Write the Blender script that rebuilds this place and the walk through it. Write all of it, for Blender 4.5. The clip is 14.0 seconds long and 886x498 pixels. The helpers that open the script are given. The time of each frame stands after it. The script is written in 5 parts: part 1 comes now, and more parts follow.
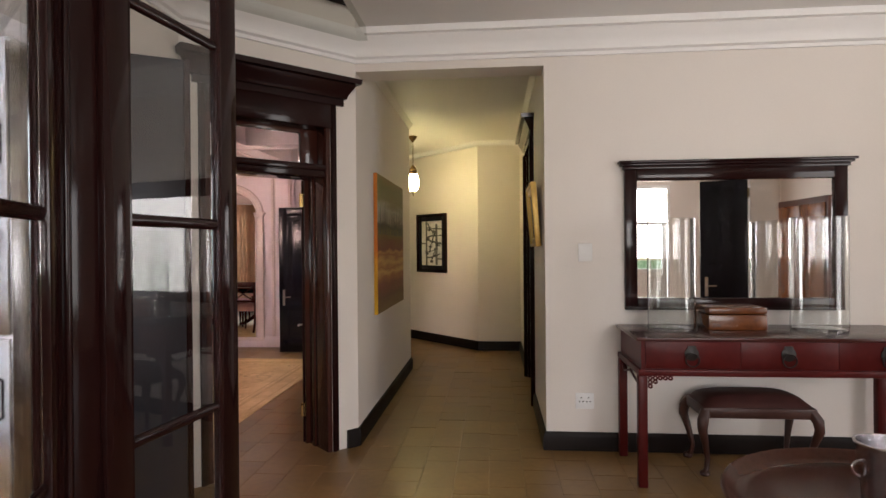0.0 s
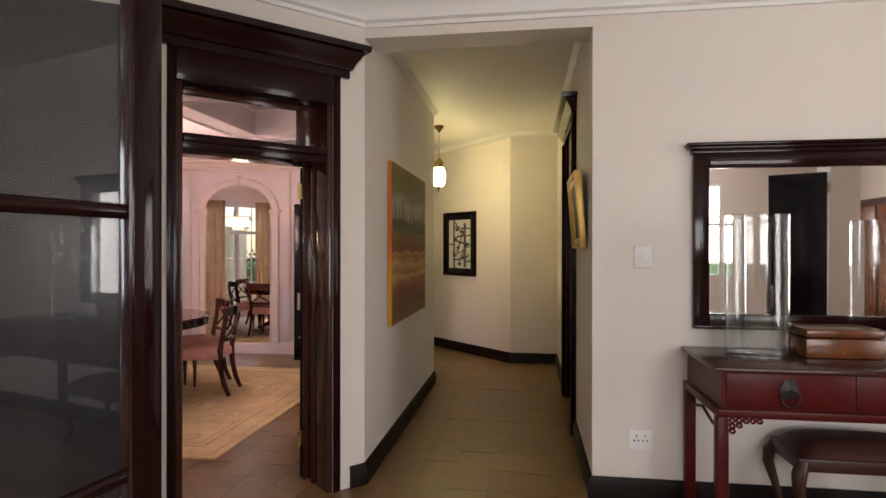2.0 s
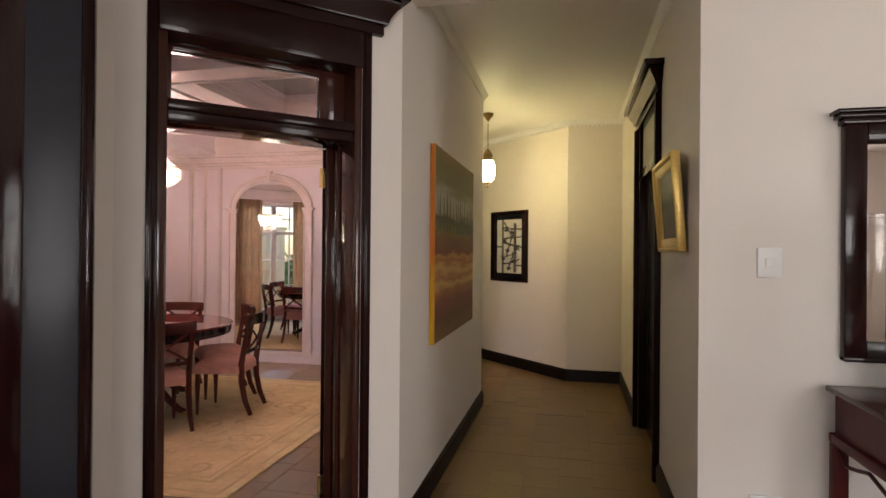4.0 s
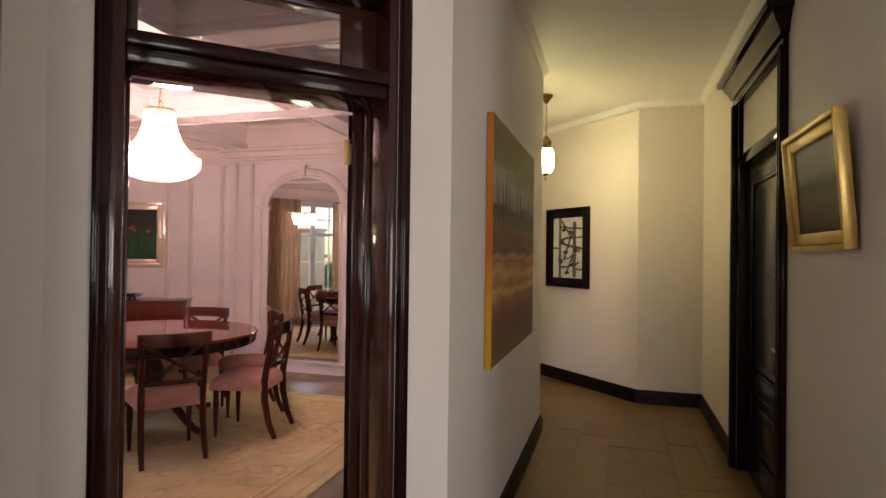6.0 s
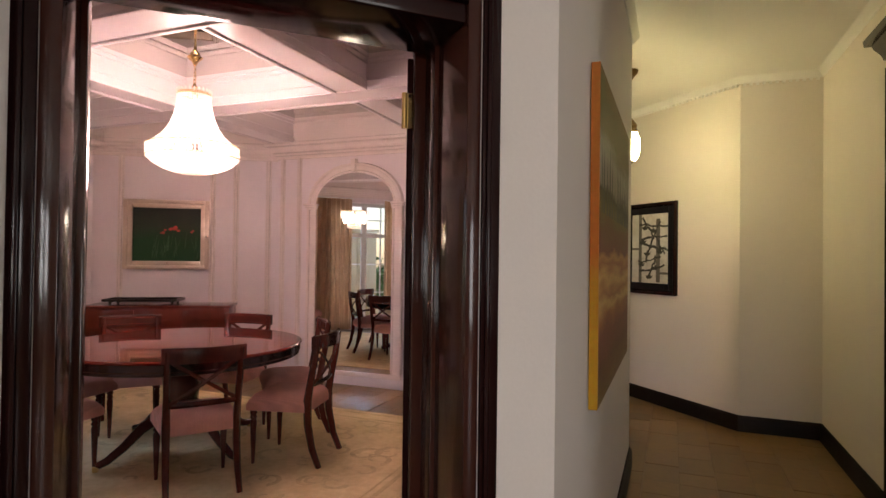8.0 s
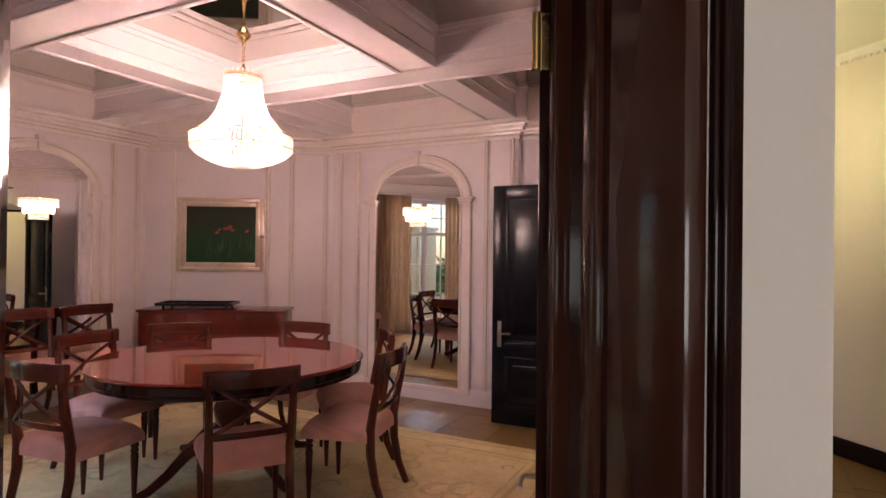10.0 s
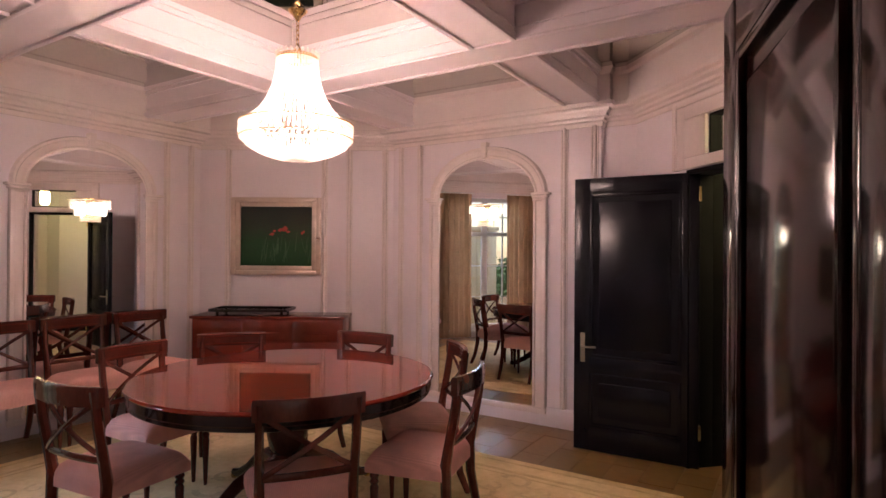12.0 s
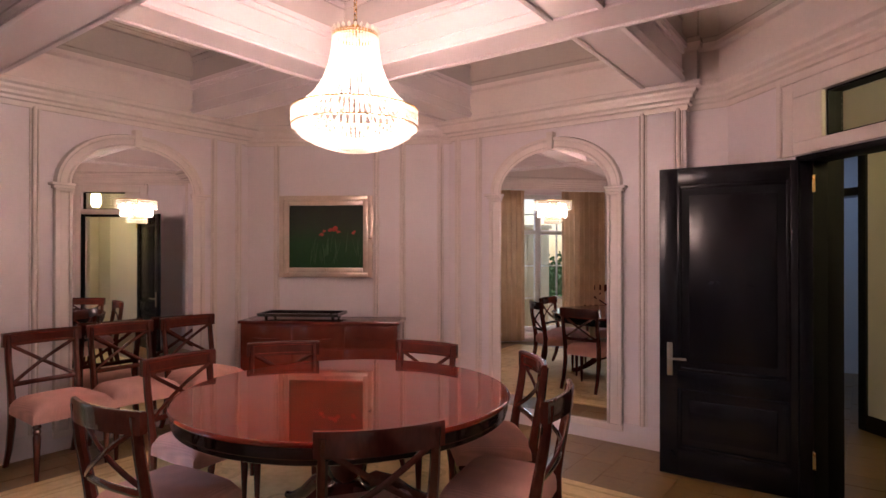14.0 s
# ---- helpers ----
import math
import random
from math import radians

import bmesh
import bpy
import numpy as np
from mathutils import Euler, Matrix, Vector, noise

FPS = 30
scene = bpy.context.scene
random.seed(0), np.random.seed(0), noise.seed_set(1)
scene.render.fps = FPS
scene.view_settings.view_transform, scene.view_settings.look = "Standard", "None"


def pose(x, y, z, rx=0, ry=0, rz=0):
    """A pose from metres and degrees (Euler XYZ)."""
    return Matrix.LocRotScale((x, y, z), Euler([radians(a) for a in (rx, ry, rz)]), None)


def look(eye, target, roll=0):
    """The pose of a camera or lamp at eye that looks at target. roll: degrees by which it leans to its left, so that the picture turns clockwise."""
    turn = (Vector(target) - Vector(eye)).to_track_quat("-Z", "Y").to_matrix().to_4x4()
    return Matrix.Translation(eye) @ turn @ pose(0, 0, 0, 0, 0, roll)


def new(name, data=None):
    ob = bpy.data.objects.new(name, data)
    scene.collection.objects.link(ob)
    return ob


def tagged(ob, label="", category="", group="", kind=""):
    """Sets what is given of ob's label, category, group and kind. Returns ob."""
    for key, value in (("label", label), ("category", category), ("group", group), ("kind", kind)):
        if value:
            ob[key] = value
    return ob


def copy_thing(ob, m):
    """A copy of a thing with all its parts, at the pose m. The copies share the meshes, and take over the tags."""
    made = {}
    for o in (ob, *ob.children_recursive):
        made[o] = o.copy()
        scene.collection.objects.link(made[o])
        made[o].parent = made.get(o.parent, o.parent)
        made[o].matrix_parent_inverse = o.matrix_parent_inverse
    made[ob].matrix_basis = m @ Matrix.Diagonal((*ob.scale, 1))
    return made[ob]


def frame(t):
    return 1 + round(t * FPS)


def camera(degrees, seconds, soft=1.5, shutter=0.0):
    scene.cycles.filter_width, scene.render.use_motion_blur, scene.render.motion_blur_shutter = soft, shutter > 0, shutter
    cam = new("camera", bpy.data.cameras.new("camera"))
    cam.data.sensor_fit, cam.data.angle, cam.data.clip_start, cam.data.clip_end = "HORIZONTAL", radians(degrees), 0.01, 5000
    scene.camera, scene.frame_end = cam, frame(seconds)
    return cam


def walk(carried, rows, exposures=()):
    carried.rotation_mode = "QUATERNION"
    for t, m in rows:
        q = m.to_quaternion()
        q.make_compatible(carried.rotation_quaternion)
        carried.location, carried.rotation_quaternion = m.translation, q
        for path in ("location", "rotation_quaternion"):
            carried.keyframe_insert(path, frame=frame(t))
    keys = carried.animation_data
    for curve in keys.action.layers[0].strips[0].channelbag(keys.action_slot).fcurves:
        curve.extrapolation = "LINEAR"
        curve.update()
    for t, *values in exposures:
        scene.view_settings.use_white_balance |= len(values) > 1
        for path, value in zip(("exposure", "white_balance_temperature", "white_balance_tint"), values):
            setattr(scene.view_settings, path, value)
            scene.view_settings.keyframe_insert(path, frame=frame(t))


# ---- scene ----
cam = camera(75.0, 14.0)
# exposure
EXPOSURES = [(0.0, 0.36), (2.0, 0.43), (5.0, 0.4), (7.0, 0.32), (8.0, 0.26), (10.5, 0.26), (12.5, 0.18), (14.0, 0.12)]
# seconds, eye x, y, z, yaw to the left of +y, pitch up, roll
PATH = [
    (0.0, 0.002, 0.000, 1.481, 5.07, -0.24, -0.48),
    (0.5, 0.005, 0.182, 1.473, 5.74, -0.20, -0.21),
    (1.0, 0.013, 0.383, 1.482, 6.35, -0.21, -0.09),
    (1.5, 0.014, 0.552, 1.482, 7.21, -0.10, -0.02),
    (2.0, -0.013, 0.735, 1.478, 8.28, -0.10, 0.06),
    (2.5, -0.056, 0.930, 1.475, 9.23, 0.03, 0.18),
    (5.0, -0.311, 1.828, 1.457, 14.54, 0.34, 0.63),
    (5.5, -0.378, 2.011, 1.442, 15.50, 0.51, 0.69),
    (6.0, -0.430, 2.185, 1.443, 16.71, 0.52, 0.73),
    (6.5, -0.496, 2.325, 1.432, 17.99, 0.54, 0.77),
    (7.0, -0.587, 2.487, 1.437, 19.22, 0.63, 0.77),
    (7.5, -0.665, 2.633, 1.440, 20.38, 0.61, 0.73),
    (8.0, -0.748, 2.786, 1.430, 21.72, 0.73, 0.74),
    (10.5, -1.243, 3.394, 1.479, 28.42, 0.29, 0.58),
    (11.0, -1.345, 3.499, 1.484, 29.70, 0.31, 0.51),
    (11.5, -1.437, 3.592, 1.486, 31.02, 0.33, 0.49),
    (12.0, -1.529, 3.669, 1.486, 32.27, 0.33, 0.41),
    (12.5, -1.629, 3.747, 1.492, 33.47, 0.32, 0.30),
    (13.0, -1.733, 3.807, 1.485, 34.44, 0.48, 0.22),
    (13.5, -1.818, 3.845, 1.492, 35.33, 0.35, 0.16),
    (14.0, -1.903, 3.905, 1.498, 36.23, 0.21, 0.04),
]


def eye_pose(x, y, z, yaw, pitch, roll):
    a, b = radians(yaw), radians(pitch)
    ahead = Vector((-math.sin(a) * math.cos(b), math.cos(a) * math.cos(b), math.sin(b)))
    return look((x, y, z), Vector((x, y, z)) + ahead, roll)


walk(cam, [(r[0], eye_pose(*r[1:])) for r in PATH], EXPOSURES)

# ---- light ----
world = bpy.data.worlds.new("world")
scene.world = world
world.use_nodes = True
wn = world.node_tree.nodes
sky = wn.new("ShaderNodeTexSky")
sky.sky_type, sky.sun_disc, sky.sun_elevation, sky.sun_rotation = "NISHITA", False, radians(50), radians(200)
wn["Background"].inputs["Strength"].default_value = 0.15
world.node_tree.links.new(sky.outputs[0], wn["Background"].inputs["Color"])


def lamp(name, kind, power, colour, m, size=0.1, size_y=None):
    data = bpy.data.lights.new(name, kind)
    data.energy, data.color = power, colour
    if kind == "AREA":
        data.size = size
        if size_y:
            data.shape, data.size_y = "RECTANGLE", size_y
    elif kind == "SUN":
        data.angle = radians(0.5)
    else:
        data.shadow_soft_size = size
    ob = new(name, data)
    ob.matrix_world = m
    return ob


DAY = (0.86, 0.93, 1.0)
lamp("sun", "SUN", 4.5, (1.0, 0.95, 0.86), look((0, 0, 0), (-0.35, 0.55, -0.85)))
lamp("foyer_window_light", "AREA", 128, (1.0, 0.94, 0.93), look((1.8, -3.3, 1.9), (1.8, 0, 1.85)), 3.2, 1.35)
# added fill from the east, in an unseen opening made for it
lamp("foyer_side_window_light", "AREA", 62, (1.0, 0.94, 0.95), look((5.6, 0.95, 1.5), (0, 0.95, 1.4)), 2.0, 2.0)
lamp("dining_window_light", "AREA", 300, (0.72, 0.79, 1.0), look((-3.7, 2.93, 1.35), (-3.9, 8, 1.3)), 1.5, 2.2)
lamp("dining_side_window_light", "AREA", 190, (0.52, 0.7, 1.0), look((-7.6, 1.9, 3.3), (-4.5, 5.2, 0.6)), 1.6, 1.2)
# added blue fill facing down under the back room's ceiling; that room has no window
lamp("back_room_window_light", "AREA", 6, (0.4, 0.58, 1.0), look((-2.4, 11.3, 2.85), (-2.4, 11.3, 0)), 1.0, 1.0)
lamp("kitchen_window_light", "AREA", 85, DAY, look((-4.35, 1.2, 1.7), (-2, 1.6, 1.5)), 1.4, 1.4)
lamp("chandelier_glow", "POINT", 108, (1.0, 0.68, 0.625), pose(-3.97, 5.98, 2.16), 0.25)


# ---- materials ----
def mat(name, base, rough=0.5, metal=0.0, vary=0.12, scale=3.0, fine=60.0, bump=0.1, coat=0.0, spec=0.5, stretch=(1, 1, 1), second=None, per_piece=0.0, bump_dist=0.01, island=False, place=False):
    """A painted or natural surface: colour wanders at two scales, with fine relief."""
    m = bpy.data.materials.new(name)
    m.use_nodes = True
    nt = m.node_tree
    N, L = nt.nodes, nt.links.new
    p = N["Principled BSDF"]
    tc = N.new("ShaderNodeTexCoord")
    mp = N.new("ShaderNodeMapping")
    mp.inputs["Scale"].default_value = stretch
    if place:
        geo = N.new("ShaderNodeNewGeometry")
        L(geo.outputs["Position"], mp.inputs["Vector"])
    else:
        L(tc.outputs["Object"], mp.inputs["Vector"])
    big, small = N.new("ShaderNodeTexNoise"), N.new("ShaderNodeTexNoise")
    for n, sc, det in ((big, scale, 5), (small, fine, 4)):
        n.inputs["Scale"].default_value, n.inputs["Detail"].default_value = sc, det
        L(mp.outputs[0], n.inputs["Vector"])
    mixf = N.new("ShaderNodeMix")
    mixf.data_type = "FLOAT"
    mixf.inputs[0].default_value = 0.35
    L(big.outputs["Fac"], mixf.inputs[2])
    L(small.outputs["Fac"], mixf.inputs[3])
    ramp = N.new("ShaderNodeValToRGB")
    lo = second or tuple(c * (1 - vary) for c in base)
    hi = tuple(min(1, c * (1 + vary * (0.3 if second else 0.8))) for c in base)
    ramp.color_ramp.elements[0].position, ramp.color_ramp.elements[1].position = 0.3, 0.7
    ramp.color_ramp.elements[0].color, ramp.color_ramp.elements[1].color = (*lo, 1), (*hi, 1)
    L(mixf.outputs[0], ramp.inputs["Fac"])
    out = ramp.outputs["Color"]
    if per_piece:
        info, hsv, mr = N.new("ShaderNodeObjectInfo"), N.new("ShaderNodeHueSaturation"), N.new("ShaderNodeMapRange")
        mr.inputs["To Min"].default_value, mr.inputs["To Max"].default_value = 1 - per_piece, 1 + per_piece
        if island:
            info = N.new("ShaderNodeNewGeometry")
        L(info.outputs["Random Per Island" if island else "Random"], mr.inputs["Value"])
        L(mr.outputs[0], hsv.inputs["Value"])
        L(out, hsv.inputs["Color"])
        out = hsv.outputs["Color"]
    L(out, p.inputs["Base Color"])
    rr = N.new("ShaderNodeMapRange")
    rr.inputs["To Min"].default_value, rr.inputs["To Max"].default_value = max(0.02, rough * 0.8), min(1, rough * 1.2)
    L(big.outputs["Fac"], rr.inputs["Value"])
    L(rr.outputs[0], p.inputs["Roughness"])
    p.inputs["Metallic"].default_value = metal
    p.inputs["Specular IOR Level"].default_value = spec
    p.inputs["Coat Weight"].default_value = coat
    p.inputs["Coat Roughness"].default_value = 0.08
    if bump:
        b = N.new("ShaderNodeBump")
        b.inputs["Strength"].default_value, b.inputs["Distance"].default_value = bump, bump_dist
        L(mixf.outputs[0], b.inputs["Height"])
        L(b.outputs[0], p.inputs["Normal"])
    return m


def glow(name, colour, strength):
    m = bpy.data.materials.new(name)
    m.use_nodes = True
    p = m.node_tree.nodes["Principled BSDF"]
    p.inputs["Base Color"].default_value = (*colour, 1)
    p.inputs["Emission Color"].default_value = (*colour, 1)
    p.inputs["Emission Strength"].default_value = strength
    return m


def glass(name, tint=(1, 1, 1), rough=0.0):
    m = bpy.data.materials.new(name)
    m.use_nodes = True
    nt = m.node_tree
    p = nt.nodes["Principled BSDF"]
    p.inputs["Base Color"].default_value = (*tint, 1)
    p.inputs["Transmission Weight"].default_value = 1.0
    p.inputs["Roughness"].default_value = rough
    p.inputs["IOR"].default_value = 1.45
    return m


def mirror(name, tint, rough=0.01, metal=1.0):
    m = bpy.data.materials.new(name)
    m.use_nodes = True
    p = m.node_tree.nodes["Principled BSDF"]
    p.inputs["Base Color"].default_value = (*tint, 1)
    p.inputs["Metallic"].default_value, p.inputs["Roughness"].default_value = metal, rough
    return m


CREAM = mat("cream_wall_paint", (0.74, 0.68, 0.62), 0.6, vary=0.04, scale=1.3, fine=90, bump=0.12)
WHITE = mat("white_ceiling_paint", (0.82, 0.8, 0.78), 0.6, vary=0.03, scale=1.0, fine=80, bump=0.05)
PANEL = mat("off_white_panel_paint", (0.79, 0.7, 0.72), 0.32, vary=0.05, scale=2.2, fine=50, bump=0.05)
MOULD = mat("ivory_moulding_gloss", (0.82, 0.715, 0.68), 0.21, vary=0.06, scale=3.0, fine=40, bump=0.02)
MAHOG = mat("dark_mahogany", (0.016, 0.0048, 0.0045), 0.11, vary=0.25, scale=1.2, fine=9, bump=0.0, spec=0.22, stretch=(1.2, 1.2, 0.4))
JAMBWOOD = mat("glossy_red_brown_mahogany", (0.046, 0.0145, 0.01), 0.11, vary=0.25, scale=1.2, fine=9, bump=0.0, spec=0.45, stretch=(1.2, 1.2, 0.4))
BLACKDOOR = mat("near_black_door_paint", (0.006, 0.006, 0.0105), 0.24, vary=0.3, scale=2.0, fine=30, bump=0.015, spec=0.32)
SKIRT = mat("dark_brown_skirting", (0.011, 0.0065, 0.005), 0.42, vary=0.3, scale=4, fine=40, bump=0.05, spec=0.12)
REDWOOD = mat("polished_red_mahogany", (0.15, 0.019, 0.01), 0.035, vary=0.22, scale=1.2, fine=14, bump=0.0, spec=0.45, stretch=(1, 5, 1))
CHAIRWOOD = mat("dark_chair_mahogany", (0.085, 0.018, 0.012), 0.18, vary=0.4, scale=3, fine=30, bump=0.02, coat=0.25, stretch=(3, 3, 1))
LACQ = mat("red_lacquer", (0.066, 0.0068, 0.006), 0.33, vary=0.35, scale=3, fine=25, bump=0.04, spec=0.13)
PINK = mat("pink_seat_fabric", (0.72, 0.37, 0.32), 0.85, vary=0.18, scale=9, fine=260, bump=0.4)


def ribbed(m, scale, depth):
    """Adds fine woven ribs to a cloth."""
    nt = m.node_tree
    N, L = nt.nodes, nt.links.new
    tc, wave, b = N.new("ShaderNodeTexCoord"), N.new("ShaderNodeTexWave"), N.new("ShaderNodeBump")
    wave.inputs["Scale"].default_value, wave.inputs["Distortion"].default_value = scale, 0.6
    L(tc.outputs["Object"], wave.inputs["Vector"])
    p = N["Principled BSDF"]
    old = p.inputs["Normal"].links[0].from_socket
    b.inputs["Strength"].default_value, b.inputs["Distance"].default_value = 0.8, depth
    L(wave.outputs["Fac"], b.inputs["Height"])
    L(old, b.inputs["Normal"])
    L(b.outputs[0], p.inputs["Normal"])
    mx = N.new("ShaderNodeMix")
    mx.data_type, mx.blend_type = "RGBA", "MULTIPLY"
    mx.inputs[0].default_value = 0.12
    L(p.inputs["Base Color"].links[0].from_socket, mx.inputs[6])
    L(wave.outputs["Color"], mx.inputs[7])
    L(mx.outputs[2], p.inputs["Base Color"])


ribbed(PINK, 42, 0.0015)
SIDEWOOD = mat("dark_red_sideboard_mahogany", (0.13, 0.022, 0.013), 0.16, vary=0.25, scale=1.4, fine=14, bump=0.01, stretch=(1, 5, 1))
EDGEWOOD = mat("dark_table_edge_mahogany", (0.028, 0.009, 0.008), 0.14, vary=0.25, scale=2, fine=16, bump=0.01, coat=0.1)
PEWTER = mat("worn_pewter_brass", (0.5, 0.43, 0.33), 0.34, 1.0, vary=0.2, scale=9, fine=60, bump=0.03)
MIRROR = mirror("mirror_silver", (0.86, 0.84, 0.83))
CEILMIRROR = mirror("aged_ceiling_mirror", (0.6, 0.61, 0.57), 0.03)
GLASS = glass("clear_glass", (0.97, 0.985, 0.98))
BRASS = mat("aged_brass", (0.62, 0.42, 0.16), 0.28, 1.0, vary=0.2, scale=9, fine=60, bump=0.03)
TILE = mat("olive_brown_stone_tile", (0.225, 0.127, 0.044), 0.34, vary=0.25, scale=2.6, fine=22, bump=0.04, second=(0.15, 0.082, 0.028), per_piece=0.12, place=True)
TILE_FAR = mat("olive_brown_stone_tile_far", (0.225, 0.127, 0.044), 0.34, vary=0.25, scale=2.6, fine=22, bump=0.04, second=(0.15, 0.082, 0.028), per_piece=0.12, island=True, place=True)
GROUT = mat("dark_grout", (0.16, 0.09, 0.036), 0.8, vary=0.2, scale=8, fine=80)
RUG = mat("pale_gold_rug", (0.76, 0.6, 0.35), 0.95, vary=0.2, scale=3.5, fine=24, bump=0.5, second=(0.56, 0.41, 0.21))


# ---- mesh helpers ----
def mesh_of(bm, name):
    me = bpy.data.meshes.new(name)
    bmesh.ops.recalc_face_normals(bm, faces=bm.faces)
    bm.to_mesh(me)
    bm.free()
    return me


def smooth(me, angle=40):
    for f in me.polygons:
        f.use_smooth = True
    me.set_sharp_from_angle(angle=radians(angle))
    return me


def part(name, bm, material, parent=None, label="", m=None, soft=True):
    me = mesh_of(bm, name)
    if soft:
        smooth(me)
    me.materials.append(material)
    ob = new(name, me)
    if parent:
        ob.parent = parent
    if m is not None:
        ob.matrix_basis = m
    if label:
        ob["label"] = label
    return ob


def thing(name, m, label, category, group=""):
    ob = new(name)
    ob.empty_display_size = 0.1
    ob.matrix_basis = m
    return tagged(ob, label, category, group)


def structure(name, bm, material, label="", category=""):
    ob = part(name, bm, material, None, label)
    return tagged(ob, kind="structure", category=category)


def B():
    return bmesh.new()


def box(bm, x0, x1, y0, y1, z0, z1, bevel=0.0, m=None):
    """A box, its edges rounded by bevel."""
    c = ((x0 + x1) / 2, (y0 + y1) / 2, (z0 + z1) / 2)
    mm = Matrix.Translation(c) @ Matrix.Diagonal((abs(x1 - x0), abs(y1 - y0), abs(z1 - z0), 1))
    if m is not None:
        mm = m @ mm
    r = bmesh.ops.create_cube(bm, size=1, matrix=mm)
    if bevel:
        edges = list({e for v in r["verts"] for e in v.link_edges})
        bmesh.ops.bevel(bm, geom=edges, offset=bevel, segments=2, affect="EDGES", profile=0.5)
    return bm


def prism(bm, pts, z0, z1):
    """An upright prism over a plan outline."""
    lo = [bm.verts.new((x, y, z0)) for x, y in pts]
    hi = [bm.verts.new((x, y, z1)) for x, y in pts]
    bm.faces.new(lo)
    bm.faces.new(hi)
    for i in range(len(pts)):
        j = (i + 1) % len(pts)
        bm.faces.new((lo[i], lo[j], hi[j], hi[i]))
    return bm


def sweep(bm, path, profile, closed=False, side=1, up=None):
    """A profile of (out, z) carried along a plan polyline, mitred; out is to the left of the way for side=1."""
    n = len(path)
    rings = []
    for i, p in enumerate(path):
        p = Vector(p)
        a = Vector(path[i - 1]) if (i or closed) else None
        b = Vector(path[(i + 1) % n]) if (i < n - 1 or closed) else None
        d1 = (p - a).normalized() if a is not None else (b - p).normalized()
        d2 = (b - p).normalized() if b is not None else d1
        n1, n2 = Vector((-d1.y, d1.x)), Vector((-d2.y, d2.x))
        nn = (n1 + n2).normalized()
        k = side / max(0.3, nn.dot(n1))
        rings.append([bm.verts.new((p.x + nn.x * o * k, p.y + nn.y * o * k, z)) for o, z in profile])
    for i in range(n if closed else n - 1):
        r, s = rings[i], rings[(i + 1) % n]
        for j in range(len(profile)):
            k = (j + 1) % len(profile)
            bm.faces.new((r[j], s[j], s[k], r[k]))
    if not closed:
        bm.faces.new(rings[0])
        bm.faces.new(rings[-1])
    return bm


def lathe(bm, profile, steps=20, m=None, a0=0.0, a1=2 * math.pi):
    """Turned about z: profile of (radius, z)."""
    full = abs(a1 - a0) > 6.28
    rings = []
    for i in range(steps if full else steps + 1):
        a = a0 + (a1 - a0) * i / steps
        rings.append([bm.verts.new(((m @ Vector((r * math.cos(a), r * math.sin(a), z))) if m else Vector((r * math.cos(a), r * math.sin(a), z)))) for r, z in profile])
    for i in range(steps):
        a, b = rings[i], rings[(i + 1) % len(rings)]
        for j in range(len(profile) - 1):
            if profile[j][0] < 1e-6 and profile[j + 1][0] < 1e-6:
                continue
            bm.faces.new((a[j], b[j], b[j + 1], a[j + 1]))
    bmesh.ops.remove_doubles(bm, verts=bm.verts, dist=1e-5)
    return bm


def tube(bm, pts, radius, seg=8, ry=None, taper=None):
    """A bar along points; radius in its side direction, ry in the other, taper a factor per point."""
    pts = [Vector(p) for p in pts]
    rings = []
    ref = Vector((0, 0, 1))
    for i, p in enumerate(pts):
        d = (pts[min(i + 1, len(pts) - 1)] - pts[max(i - 1, 0)]).normalized()
        if abs(d.dot(ref)) > 0.95:
            ref = Vector((0, 1, 0)) if abs(d.y) < 0.9 else Vector((1, 0, 0))
        u = d.cross(ref).normalized()
        v = u.cross(d).normalized()
        ref = v
        k = taper[i] if taper else 1
        rings.append([bm.verts.new(p + u * math.cos(2 * math.pi * j / seg + math.pi / seg) * radius * k + v * math.sin(2 * math.pi * j / seg + math.pi / seg) * (ry or radius) * k) for j in range(seg)])
    for a, b in zip(rings, rings[1:]):
        for j in range(seg):
            k = (j + 1) % seg
            bm.faces.new((a[j], a[k], b[k], b[j]))
    bm.faces.new(rings[0])
    bm.faces.new(rings[-1])
    return bm


def wall_bm(p0, p1, thick, z0, z1, openings=()):
    """A wall whose seen face runs from p0 to p1, with its body to the right of that way; openings are (start, end, bottom, top) along it."""
    p0, p1 = Vector(p0), Vector(p1)
    length = (p1 - p0).length
    ang = math.atan2(p1.y - p0.y, p1.x - p0.x)
    m = Matrix.Translation((p0.x, p0.y, 0)) @ Matrix.Rotation(ang, 4, "Z")
    bm = B()
    cuts = sorted({0.0, length, *[c for o in openings for c in o[:2]]})
    for a, b in zip(cuts, cuts[1:]):
        mid = (a + b) / 2
        lows = [(o[2], o[3]) for o in openings if o[0] < mid < o[1]]
        z = z0
        for lo, hi in sorted(lows):
            if lo > z:
                box(bm, a, b, -thick, 0, z, lo, m=m)
            z = hi
        if z < z1:
            box(bm, a, b, -thick, 0, z, z1, m=m)
    bmesh.ops.remove_doubles(bm, verts=bm.verts, dist=1e-4)
    return bm, m


def wall(name, p0, p1, thick, z0, z1, openings=(), material=None, label="cream painted plaster wall"):
    bm, m = wall_bm(p0, p1, thick, z0, z1, openings)
    ob = structure(name, bm, material or CREAM, label, "wall")
    return ob, m

